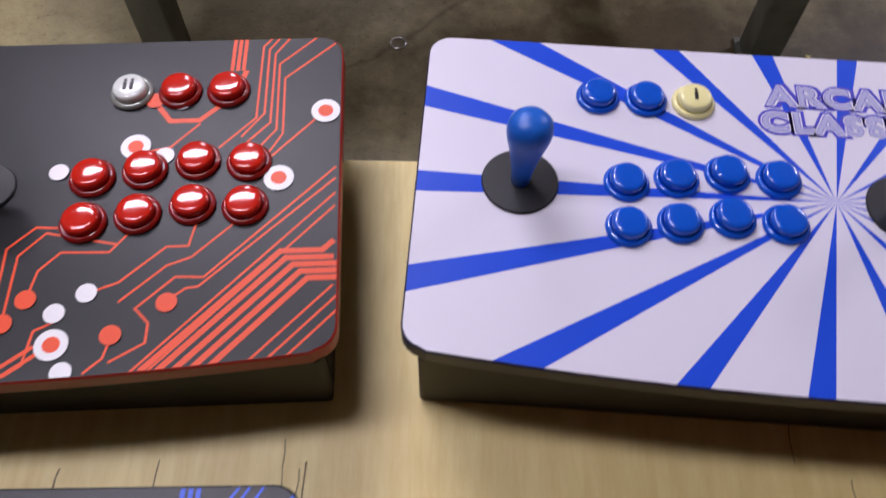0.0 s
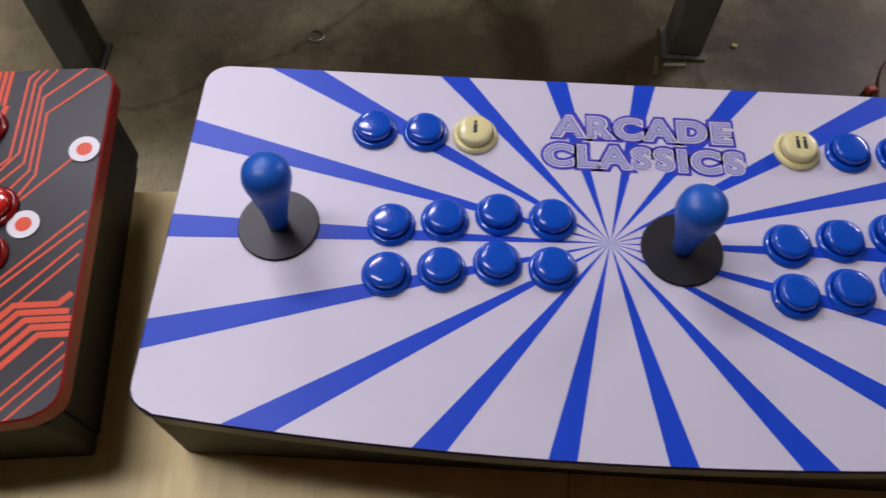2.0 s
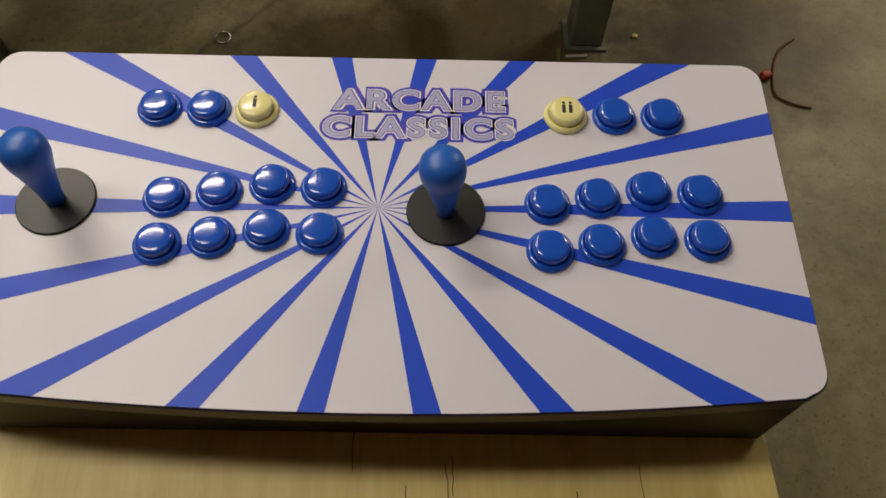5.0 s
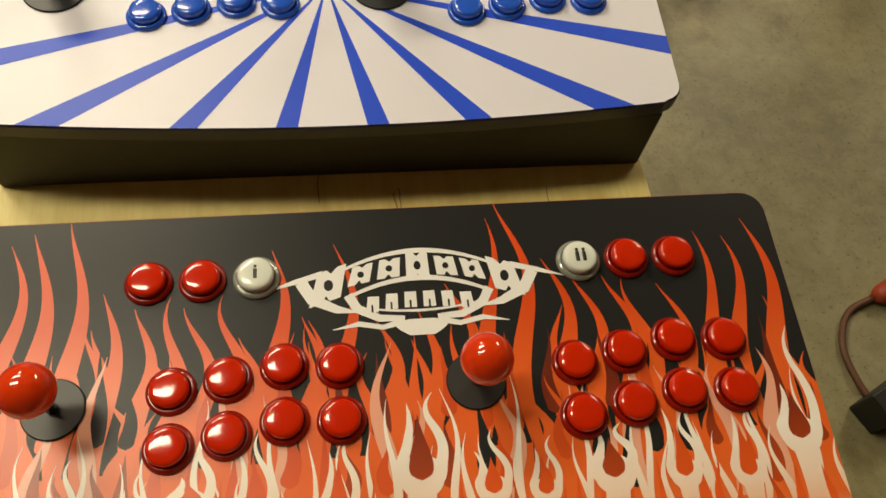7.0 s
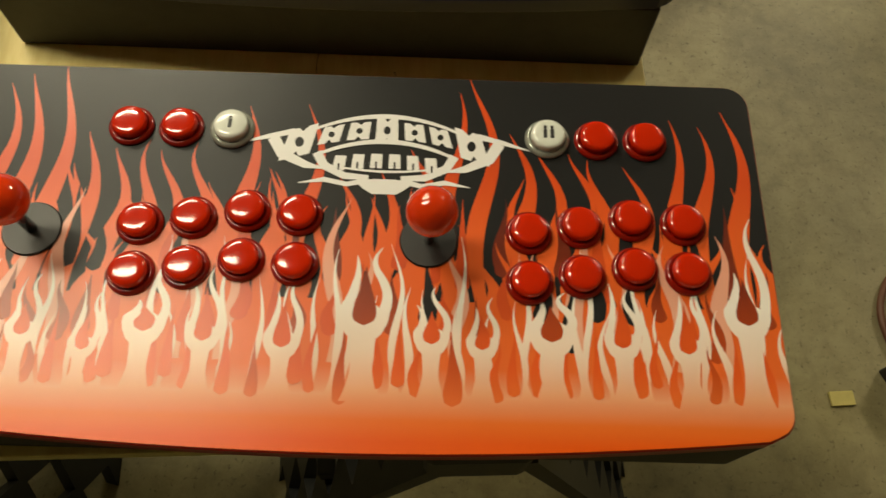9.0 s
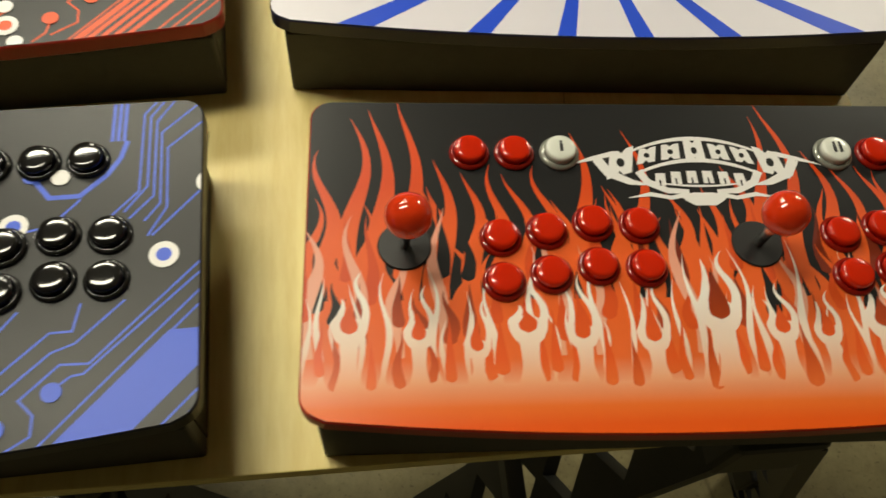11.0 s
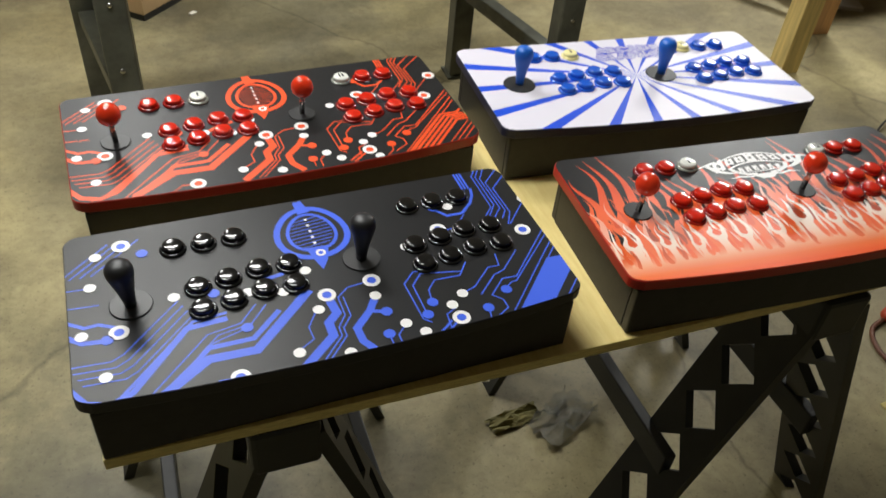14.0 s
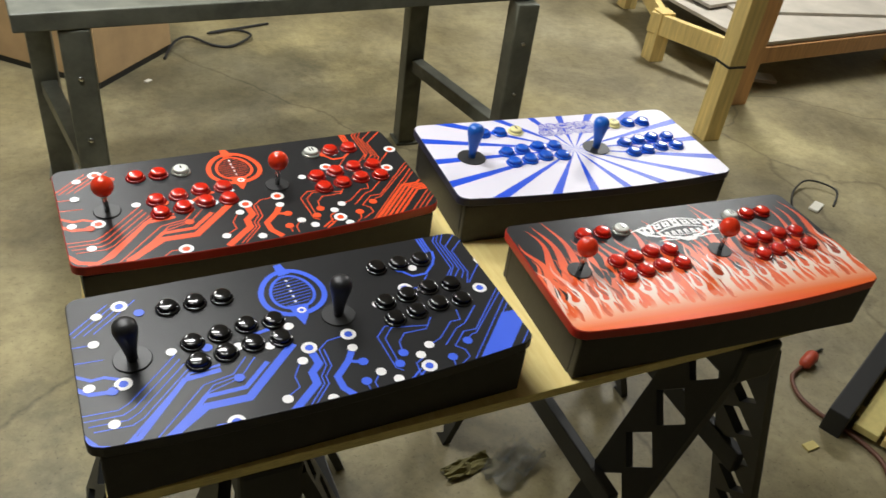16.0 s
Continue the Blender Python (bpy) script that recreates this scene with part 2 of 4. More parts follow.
# ---- building helpers ----
def mesh_of(name, bm, *materials, smooth=False):
    me = bpy.data.meshes.new(name)
    bmesh.ops.recalc_face_normals(bm, faces=bm.faces)
    bm.to_mesh(me)
    bm.free()
    for m in materials:
        me.materials.append(m)
    if smooth:
        for poly in me.polygons:
            poly.use_smooth = True
    return me


def part(name, data, parent, label="", m=None):
    ob = new(name, data)
    ob.parent = parent
    if m is not None:
        ob.matrix_local = m
    if label:
        ob["label"] = label
    return ob


def thing(name, m, label, category, group="", kind=""):
    ob = new(name)
    ob.matrix_world = m
    ob.empty_display_size = 0.05
    return tagged(ob, label, category, group, kind)


def add_box(bm, x0, y0, z0, x1, y1, z1, bevel=0.0, m=None, index=0):
    made = bmesh.ops.create_cube(bm, size=1)["verts"]
    for v in made:
        v.co = Vector(((x0 + x1) / 2 + v.co.x * (x1 - x0), (y0 + y1) / 2 + v.co.y * (y1 - y0), (z0 + z1) / 2 + v.co.z * (z1 - z0)))
    faces = list({f for v in made for f in v.link_faces})
    for f in faces:
        f.material_index = index
    if bevel:
        edges = list({e for v in made for e in v.link_edges})
        got = bmesh.ops.bevel(bm, geom=edges, offset=bevel, segments=2, affect="EDGES", profile=0.5)
        made = list({v for f in got["faces"] for v in f.verts} | {v for v in made if v.is_valid})
    if m is not None:
        bmesh.ops.transform(bm, matrix=m, verts=made)
    return made


def box(x0, y0, z0, x1, y1, z1, bevel=0.0):
    bm = bmesh.new()
    add_box(bm, x0, y0, z0, x1, y1, z1, bevel)
    return bm


def lathe(profile, seg=40):
    """A turned solid from (radius, height) pairs; radius 0 closes it."""
    bm = bmesh.new()
    rings = []
    for r, z in profile:
        if r == 0:
            rings.append([bm.verts.new((0, 0, z))])
        else:
            rings.append([bm.verts.new((r * math.cos(2 * math.pi * i / seg), r * math.sin(2 * math.pi * i / seg), z)) for i in range(seg)])
    for a, b in zip(rings, rings[1:]):
        for i in range(seg):
            j = (i + 1) % seg
            if len(a) == 1 and len(b) > 1:
                bm.faces.new((a[0], b[i], b[j]))
            elif len(b) == 1 and len(a) > 1:
                bm.faces.new((a[i], a[j], b[0]))
            elif len(a) > 1:
                bm.faces.new((a[i], a[j], b[j], b[i]))
    return bm


def tube(points, radius, name, seg=8):
    """A bent round cord along the points, as a mesh."""
    bm = bmesh.new()
    pts = []
    n = len(points)
    for i in range(n - 1):
        p0, p1, p2, p3 = (Vector(points[max(0, min(n - 1, k))]) for k in (i - 1, i, i + 1, i + 2))
        for s in range(8):
            t = s / 8
            pts.append(0.5 * (2 * p1 + (p2 - p0) * t + (2 * p0 - 5 * p1 + 4 * p2 - p3) * t * t + (3 * p1 - p0 - 3 * p2 + p3) * t ** 3))
    pts.append(Vector(points[-1]))
    rings = []
    for i, p in enumerate(pts):
        d = (pts[min(i + 1, len(pts) - 1)] - pts[max(i - 1, 0)]).normalized()
        side = d.cross(Vector((0, 0, 1)))
        side = side.normalized() if side.length > 1e-4 else Vector((1, 0, 0))
        up = side.cross(d)
        rings.append([bm.verts.new(p + radius * (math.cos(2 * math.pi * k / seg) * side + math.sin(2 * math.pi * k / seg) * up)) for k in range(seg)])
    for a, b in zip(rings, rings[1:]):
        for k in range(seg):
            bm.faces.new((a[k], a[(k + 1) % seg], b[(k + 1) % seg], b[k]))
    bm.faces.new(rings[0])
    bm.faces.new(rings[-1])
    return bm


# ---- control panels ----
BOARD_Z = 0.80          # top of the plywood sheet
TOP = 0.1002            # height of a panel's face above the sheet
HALF, BACK, FRONT, BOW, THICK = 0.305, 0.1365, -0.1425, 0.0165, 0.017
CORNER = 0.018


def front_edge(u):
    return FRONT - BOW * (1 - (u / HALF) ** 2)


def outline(inset=0.0):
    """The face of a panel, counter-clockwise: a rectangle with rounded corners and a bowed front."""
    h, r = HALF - inset, CORNER - inset * 0.5
    pts = []
    for cx, cy, a0 in ((h - r, BACK - inset - r, 0), (-(h - r), BACK - inset - r, 90)):
        pts += [(cx + r * math.cos(radians(a0 + a)), cy + r * math.sin(radians(a0 + a))) for a in range(0, 91, 15)]
    f = front_edge(h) + inset
    pts += [(-(h - r) + r * math.cos(radians(a)), f + r + r * math.sin(radians(a))) for a in range(180, 256, 15)]
    us = [-(h - r) + (h - r) * k / 9 for k in range(0, 19)]
    pts += [(u, front_edge(u) + inset) for u in us]
    pts += [((h - r) + r * math.cos(radians(a)), f + r + r * math.sin(radians(a))) for a in range(285, 361, 15)]
    return pts


CLIP = outline(0.0012)


def clipped(poly, window=None):
    """poly cut to the face of a panel."""
    window = window or CLIP
    out = list(poly)
    for (ax, ay), (bx, by) in zip(window, window[1:] + window[:1]):
        if not out:
            return []
        inside = lambda p: (bx - ax) * (p[1] - ay) - (by - ay) * (p[0] - ax) >= -1e-9
        res = []
        for p, q in zip(out, out[1:] + out[:1]):
            ip, iq = inside(p), inside(q)
            if ip:
                res.append(p)
            if ip != iq:
                d1 = (bx - ax) * (p[1] - ay) - (by - ay) * (p[0] - ax)
                d2 = (bx - ax) * (q[1] - ay) - (by - ay) * (q[0] - ax)
                t = d1 / (d1 - d2)
                res.append((p[0] + t * (q[0] - p[0]), p[1] + t * (q[1] - p[1])))
        out = res
    return out


class Ink:
    """A printed layer: flat shapes that lie a hair above the face of a panel."""

    def __init__(self, start=0.00015):
        self.bm, self.z = bmesh.new(), start

    def poly(self, pts, index=0, lift=True):
        pts = clipped(pts)
        if len(pts) >= 3:
            if lift:
                self.z += 0.0000013
            f = self.bm.faces.new([self.bm.verts.new((x, y, self.z)) for x, y in pts])
            f.material_index = index

    def strip(self, pts, widths, index=0):
        """A mitred ribbon along pts."""
        self.z += 0.0000013
        n = len(pts)
        ws = widths if isinstance(widths, (list, tuple)) else [widths] * n
        lefts, rights = [], []
        for i in range(n):
            p = Vector(pts[i])
            d0 = (p - Vector(pts[i - 1])).normalized() if i else None
            d1 = (Vector(pts[i + 1]) - p).normalized() if i < n - 1 else None
            d0, d1 = d0 or d1, d1 or d0
            t = (d0 + d1).normalized() if (d0 + d1).length > 1e-6 else d0
            nrm = Vector((-t.y, t.x)) * (ws[i] / 2 / max(0.5, t.dot(d0)))
            lefts.append(p + nrm)
            rights.append(p - nrm)
        for i in range(n - 1):
            self.poly([tuple(rights[i]), tuple(rights[i + 1]), tuple(lefts[i + 1]), tuple(lefts[i])], index, lift=False)

    def disc(self, x, y, r, index=0, squash=1.0, seg=28):
        self.poly([(x + r * math.cos(2 * math.pi * k / seg), y + r * squash * math.sin(2 * math.pi * k / seg)) for k in range(seg)], index)

    def done(self, name, parent, label, *materials):
        for f in self.bm.faces:
            if f.normal.z < 0:
                f.normal_flip()
        me = bpy.data.meshes.new(name)
        self.bm.to_mesh(me)
        self.bm.free()
        for m in materials:
            me.materials.append(m)
        return part(name, me, parent, label, pose(0, 0, TOP))


def top_mesh(name, face, edge):
    """The face board: a thick plate with a softened edge."""
    bm = bmesh.new()
    levels = [(0.0012, 0.0), (0.0, -0.0016), (0.0, -THICK + 0.0016), (0.0012, -THICK)]
    rings = [[bm.verts.new((x, y, z)) for x, y in outline(i)] for i, z in levels]
    n = len(rings[0])
    bm.faces.new(rings[0]).material_index = 0
    for k, (a, b) in enumerate(zip(rings, rings[1:])):
        for i in range(n):
            bm.faces.new((a[i], a[(i + 1) % n], b[(i + 1) % n], b[i])).material_index = 1
    bm.faces.new(rings[-1]).material_index = 1
    return mesh_of(name, bm, face, edge)


def body_mesh():
    """The box under the face: four walls round a hollow, open below."""
    bm = bmesh.new()
    h, f, b, t = 0.2925, -0.1430, 0.124, 0.016
    z1 = TOP - THICK - 0.0005
    add_box(bm, -h, f, 0.0, h, f + t, z1, 0.003)
    add_box(bm, -h, b - t, 0.0, h, b, z1, 0.003)
    add_box(bm, -h, f + t, 0.0, -h + t, b - t, z1)
    add_box(bm, h - t, f + t, 0.0, h, b - t, z1)
    return mesh_of("body", bm, BODY)


BODY_MESH = body_mesh()
RIM_PROFILE = [(0.0, 0.0), (0.0168, 0.0), (0.0171, 0.0008), (0.0168, 0.0020), (0.0158, 0.0031), (0.0147, 0.0037), (0.0139, 0.0037), (0.0135, 0.0030), (0.0, 0.0030)]
PLUNGER_PROFILE = [(0.0, 0.0025), (0.0131, 0.0025), (0.0131, 0.0070), (0.0129, 0.0082), (0.0123, 0.0093), (0.0112, 0.0100), (0.0098, 0.01035), (0.0080, 0.0106), (0.0055, 0.01075), (0.0028, 0.01083), (0.0, 0.01085)]
BUTTON_MESHES = {}


def button(parent, x, y, rim, cap, label="", marks=0):
    """A push button: a screwed-in rim with its plunger; some plungers carry small dark marks."""
    key = (rim.name, cap.name)
    if key not in BUTTON_MESHES:
        BUTTON_MESHES[key] = (mesh_of("button", lathe(RIM_PROFILE), rim, smooth=True), mesh_of("plunger", lathe(PLUNGER_PROFILE), cap, smooth=True))
    tilt = random.uniform(-1.2, 1.2)
    b = part("button", BUTTON_MESHES[key][0], parent, label, pose(x, y, TOP + 0.0002, 0, 0, random.uniform(0, 360)))
    p = part("plunger", BUTTON_MESHES[key][1], b, "", pose(0, 0, random.uniform(-0.0004, 0.0002), tilt, random.uniform(-1.2, 1.2), 0))
    if marks:
        bm = bmesh.new()
        for k in range(marks):
            ox = (k - (marks - 1) / 2) * 0.0052
            add_box(bm, ox - 0.0014, -0.0046, 0.0095, ox + 0.0014, 0.0032, 0.0113, 0.0004)
            add_box(bm, ox - 0.0011, 0.0038, 0.0095, ox + 0.0011, 0.0060, 0.0113, 0.0004)
        part("mark", mesh_of("mark", bm, BLACK_MATT), b, "small dark printed bars")
        b.matrix_local = pose(x, y, TOP + 0.0002)
    return b


def washer(r):
    return mesh_of("joystick", lathe([(0.0, 0.0), (r, 0.0), (r + 0.0003, 0.0008), (r - 0.0006, 0.0018), (0.006, 0.0020), (0.0, 0.0020)], 48), BLACK_MATT)


WASHERS = {"wide": washer(0.0282), "mid": washer(0.0245), "small": washer(0.0208)}
SHAFT_STEEL = mesh_of("shaft", lathe([(0.0, 0.001), (0.0042, 0.001), (0.0042, 0.046), (0.0, 0.046)], 20), STEEL, smooth=True)
BALL_PROFILE = [(0.0, 0.0325)] + [(0.0175 * math.cos(radians(a)), 0.050 + 0.0175 * math.sin(radians(a))) for a in range(-78, 90, 8)] + [(0.0, 0.0675)]
BALL_MESH = mesh_of("ball_knob", lathe(BALL_PROFILE, 44), RED_BALL, smooth=True)
BAT_PROFILE = [(0.0, 0.002), (0.0070, 0.002), (0.0076, 0.012), (0.0098, 0.026), (0.0132, 0.042), (0.0156, 0.052), (0.0161, 0.058), (0.0150, 0.0645), (0.0112, 0.0692), (0.0055, 0.0712), (0.0, 0.0720)]
BAT_BLUE_MESH = mesh_of("bat_handle", lathe(BAT_PROFILE, 40), BLUE_BAT, smooth=True)
BAT_BLACK_MESH = mesh_of("bat_handle", lathe(BAT_PROFILE, 40), BLACK_MATT, smooth=True)


def joystick(parent, x, y, knob, steel, lean, size):
    j = part("joystick", WASHERS[size], parent, "", pose(x, y, TOP + 0.0003))
    if steel:
        part("shaft", SHAFT_STEEL, j, "bright steel shaft", pose(0, 0, 0, *lean, 0))
    part("ball_knob" if steel else "bat_handle", knob, j, "", pose(0, 0, 0, *lean, 0))
    return j


STICKS = [(-0.2345, -0.008), (0.0480, -0.006)]
STICKS_WHITE = [(-0.228, -0.005), (0.0525, -0.008)]
# offsets of the four columns of one player's main buttons, and the two players' first columns
ROW_U = [0.0, 0.0378, 0.0764, 0.1148]
ROW_V = [0.0, 0.0058, 0.0126, 0.0105]
PLAYERS = [(-0.1568, -0.0022), (0.1232, -0.0022)]
PLAYERS_FLAME = [(-0.1520, 0.0008), (0.1285, 0.0022)]
STICKS_FLAME = [(-0.2280, -0.0060), (0.0560, -0.0060)]
PLAYERS_WHITE = [(-0.1496, -0.0003), (0.1263, -0.0008)]


def fit_out(panel, rim, cap, start_rim, start_cap, knob, steel, leans, marks=True, players=PLAYERS, sticks=STICKS, sides=(-0.1755, -0.0994, 0.1403), lift=0.0785, size="small", pitch=0.99):
    """Eight main buttons a player, two side buttons and a start button each, and two sticks."""
    for x0, y0 in players:
        for du, dv in zip(ROW_U, ROW_V):
            button(panel, x0 + du * pitch, y0 + dv, rim, cap)
            button(panel, x0 + du * pitch, y0 - 0.0386 + dv, rim, cap)
    for x in (sides[0], sides[0] + 0.0378, sides[2] + 0.0377, sides[2] + 0.0752):
        button(panel, x, lift, rim, cap)
    for x, count in zip(sides[1:], (1, 2)):
        button(panel, x, lift, start_rim, start_cap, "start button" if marks else "", count if marks else 0)
    for (x, y), lean in zip(sticks, leans):
        joystick(panel, x, y, knob, steel, lean, size)


def control_panel(x, y, turn, label, face, edge, tag):
    p = thing("arcade_control_panel", pose(x, y, BOARD_Z, 0, 0, turn), label, "arcade controller", "four control panels on the plywood sheet")
    part("top_board", top_mesh("top_board", face, edge), p, tag, pose(0, 0, TOP))
    part("body", BODY_MESH, p, "black painted box")
    return p


# -- the white panel with blue rays --
white_panel = control_panel(0.0, 0.0, 0.0, "white control panel with blue sunburst rays, blue buttons and bat-top sticks", INK_WHITE, EDGE_NAVY, "white face with dark navy edging")
ink = Ink()
CX, CY, ASPECT, SKEW = 0.0035, -0.0057, 0.7265, radians(0.63)
for k in range(18):
    a = radians(20 * k)
    fan = [(CX, CY)]
    for d in (-2.37, 2.37):
        b = a + radians(d)
        x, y = 0.7 * math.cos(b), 0.7 * ASPECT * math.sin(b)
        fan.append((CX + x * math.cos(SKEW) - y * math.sin(SKEW), CY + x * math.sin(SKEW) + y * math.cos(SKEW)))
    ink.poly(fan, 0)
ink.done("sunburst_print", white_panel, "blue rays from one point", INK_BLUE)


def lettering(words, u, v, height, length, offset, z, material, name, label):
    """Flat printed letters, centred on (u, v), fitted to a length."""
    c = bpy.data.curves.new(name, "FONT")
    c.body, c.align_x, c.align_y, c.size, c.offset, c.space_character = words, "CENTER", "CENTER", height * 1.38, offset, 1.2
    tmp = new(name, c)
    bpy.context.view_layer.update()
    me = bpy.data.meshes.new_from_object(tmp.evaluated_get(bpy.context.evaluated_depsgraph_get()))
    bpy.data.objects.remove(tmp)
    xs = [w.co.x for w in me.vertices]
    ys = [w.co.y for w in me.vertices]
    k = length / (max(xs) - min(xs))
    mx, my = (max(xs) + min(xs)) / 2, (max(ys) + min(ys)) / 2
    for w in me.vertices:
        w.co = ((w.co.x - mx) * k, w.co.y - my, 0)
    me.materials.clear()
    me.materials.append(material)
    part(name, me, white_panel, label, pose(u, v, TOP + z))


for words, u, v, length in (("ARCADE", 0.0312, 0.0932, 0.131), ("CLASSICS", 0.0312, 0.0665, 0.144)):
    for name, label, grow, z, material in (("title_outline", "violet blue outline of the title", 0.0040, 0.00030, INK_NAVY), ("title_letters", "white letters of the title", 0.0018, 0.00036, INK_DOT),
                                           ("title_inline", "violet inline of the title", 0.0009, 0.00042, INK_NAVY), ("title_core", "grey lilac core of the title", 0.0004, 0.00048, INK_LILAC)):
        lettering(words, u, v, 0.0185, length + 2 * grow, grow, z, material, name, label)
fit_out(white_panel, BLUE_PLASTIC, BLUE_PLASTIC, CREAM_PLASTIC, CREAM_PLASTIC, BAT_BLUE_MESH, False, [(-3, 1.5), (2, -3)], players=PLAYERS_WHITE, sticks=STICKS_WHITE, sides=(-0.1686, -0.0938, 0.1444), lift=0.0800, pitch=0.983, size="wide")

# -- the black panel with flames --
flame_panel = control_panel(0.0425, -0.3718, 0.25, "black control panel with orange flames, red buttons and red ball-top sticks", INK_BLACK, EDGE_RED, "black face with red edging")
ink = Ink()
flames = random.Random(5)


def bent(ctrl, n=20):
    """A smooth run of values through the knots of ctrl."""
    out, m = [], len(ctrl) - 1
    for i in range(n):
        x = i / (n - 1) * m
        k = min(int(x), m - 1)
        t = x - k
        p0, p1, p2, p3 = ctrl[max(k - 1, 0)], ctrl[k], ctrl[k + 1], ctrl[min(k + 2, m)]
        out.append(0.5 * (2 * p1 + (p2 - p0) * t + (2 * p0 - 5 * p1 + 4 * p2 - p3) * t * t + (3 * p1 - p0 - 3 * p2 + p3) * t ** 3))
    return out


def layer():
    """A new run of shapes lies clear above the last."""
    ink.z += 0.00001


def tongue(u, base, tip, width, sway, phase, index, turns=5.6, lead=0.0, flare=0.6):
    """One flame lick: a waving ribbon, full in its lower third, drawn to a point."""
    n = 26
    pts, ws = [], []
    swell = bent((flare, 0.62, 0.85, 1.0, 0.80, 0.52, 0.28, 0.02), n)
    for i in range(n):
        t = i / (n - 1)
        pts.append((u + lead * t + sway * math.sin(phase + t * turns) * (0.25 + 0.75 * t), base + (tip - base) * t))
        ws.append(max(0.0003, width * swell[i]))
    ink.strip(pts, ws, index)


def drop(u, v, r, height, bend, index):
    """A tear-shaped gap between two licks: a round foot and a drawn-out, bent tip."""
    n = 16
    half = bent((0.02, 0.80, 1.0, 0.92, 0.72, 0.48, 0.28, 0.12, 0.02), n)
    ys = bent((v - r, v - r * 0.62, v, v + height * 0.16, v + height * 0.34, v + height * 0.52, v + height * 0.7, v + height * 0.86, v + height), n)
    xs = [u + bend * math.sin(math.pi * 1.7 * max(0, (y - v) / height)) for y in ys]
    ink.z += 0.0000013
    for k in range(n - 1):
        ink.poly([(xs[k] - r * half[k], ys[k]), (xs[k] + r * half[k], ys[k]), (xs[k + 1] + r * half[k + 1], ys[k + 1]), (xs[k + 1] - r * half[k + 1], ys[k + 1])], index, lift=False)


def fork(u, foot, left_tip, right_tip, r, index, sway):
    """Two waving licks that part from one stem and leave a tear-shaped gap."""
    n = 28
    low = foot - r * 1.25
    vs = bent((-0.124, -0.112, (low - 0.112) / 2 - 0.004, low, low + r * 0.5), 14)
    ink.strip([(u, v) for v in vs], bent((r * 2.2, r * 1.5, r * 1.2, r * 1.5, r * 1.9), 14), index)
    ink.disc(u, foot - r * 0.62, r * 1.22, index, 0.95)
    for side, tip in ((-1, left_tip), (1, right_tip)):
        rise = bent((low, foot - r * 0.72, foot, foot + (tip - foot) * 0.22, foot + (tip - foot) * 0.44, foot + (tip - foot) * 0.64, foot + (tip - foot) * 0.83, tip), n)
        run = bent((0.42, 0.90, 1.08, 1.02, 0.80, 0.52, 0.48, 0.72), n)
        ws = bent((0.62, 0.70, 0.66, 0.56, 0.48, 0.36, 0.22, 0.02), n)
        pts = [(u + side * r * g + sway * max(0.0, (y - foot) / (tip - foot)) ** 2 + 0.22 * r * math.sin(5.5 * max(0.0, (y - foot) / (tip - foot))), y) for g, y in zip(run, rise)]
        ink.strip(pts, [max(0.0003, r * w) for w in ws], index)


# tall licks at the back: place and height of their tips
TALL = [(-0.285, 0.085), (-0.262, 0.118), (-0.243, 0.127), (-0.218, 0.137), (-0.200, 0.052), (-0.192, 0.076), (-0.168, 0.063), (-0.146, 0.071), (-0.130, 0.062), (-0.106, 0.070), (-0.078, 0.104),
        (-0.052, 0.050), (-0.030, 0.107), (0.000, 0.045), (0.030, 0.050), (0.055, 0.070), (0.077, 0.123), (0.100, 0.139), (0.127, 0.086), (0.150, 0.072), (0.176, 0.070), (0.188, 0.066),
        (0.214, 0.060), (0.243, 0.103), (0.263, 0.098), (0.290, 0.112)]
for u, v in TALL:
    tongue(u - 0.005, -0.085, v, flames.uniform(0.013, 0.017), flames.uniform(0.008, 0.012), flames.uniform(1.8, 3.2), 0, flames.uniform(7.0, 9.0))
layer()
ink.poly([(-0.31, -0.17), (0.31, -0.17), (0.31, -0.052), (-0.31, -0.052)], 0)
layer()
for k in range(31):
    tongue(-0.300 + k * 0.020 + flames.uniform(-0.003, 0.003), -0.085, flames.uniform(-0.022, 0.050), flames.uniform(0.011, 0.015), flames.uniform(0.006, 0.010), flames.uniform(0, 6.3), 0, flames.uniform(7, 9), 0.0, 1.9)
layer()
for k in range(26):
    drop(-0.298 + k * 0.0238 + flames.uniform(-0.005, 0.005), flames.uniform(-0.060, -0.022), flames.uniform(0.0045, 0.0075), flames.uniform(0.045, 0.075), flames.uniform(-0.004, 0.004), flames.choice((1, 4, 5, 0)))
layer()
for k in range(20):
    tongue(-0.292 + k * 0.0307 + flames.uniform(-0.008, 0.008), -0.098, flames.uniform(-0.020, 0.045), flames.uniform(0.010, 0.0135), flames.uniform(0.006, 0.010), flames.uniform(0, 6.3), flames.choice((2, 2, 0)), flames.uniform(6.5, 8.5))
layer()
for k in range(30):
    drop(-0.300 + k * 0.0207 + flames.uniform(-0.005, 0.005), flames.uniform(-0.088, -0.058), flames.uniform(0.0042, 0.0066), flames.uniform(0.030, 0.050), flames.uniform(-0.004, 0.004), flames.choice((4, 4, 1, 1, 5)))
layer()
ink.poly([(-0.31, -0.17), (0.31, -0.17), (0.31, -0.120), (-0.31, -0.120)], 3)
layer()
for k in range(31):
    tongue(-0.303 + k * 0.0202 + flames.uniform(-0.0025, 0.0025), -0.126, flames.uniform(-0.072, -0.036), flames.uniform(0.0044, 0.0062), flames.uniform(0.0036, 0.0062), flames.uniform(0, 6.3), 3, flames.uniform(5.0, 6.5), flames.uniform(-0.004, 0.004), 1.9)
layer()
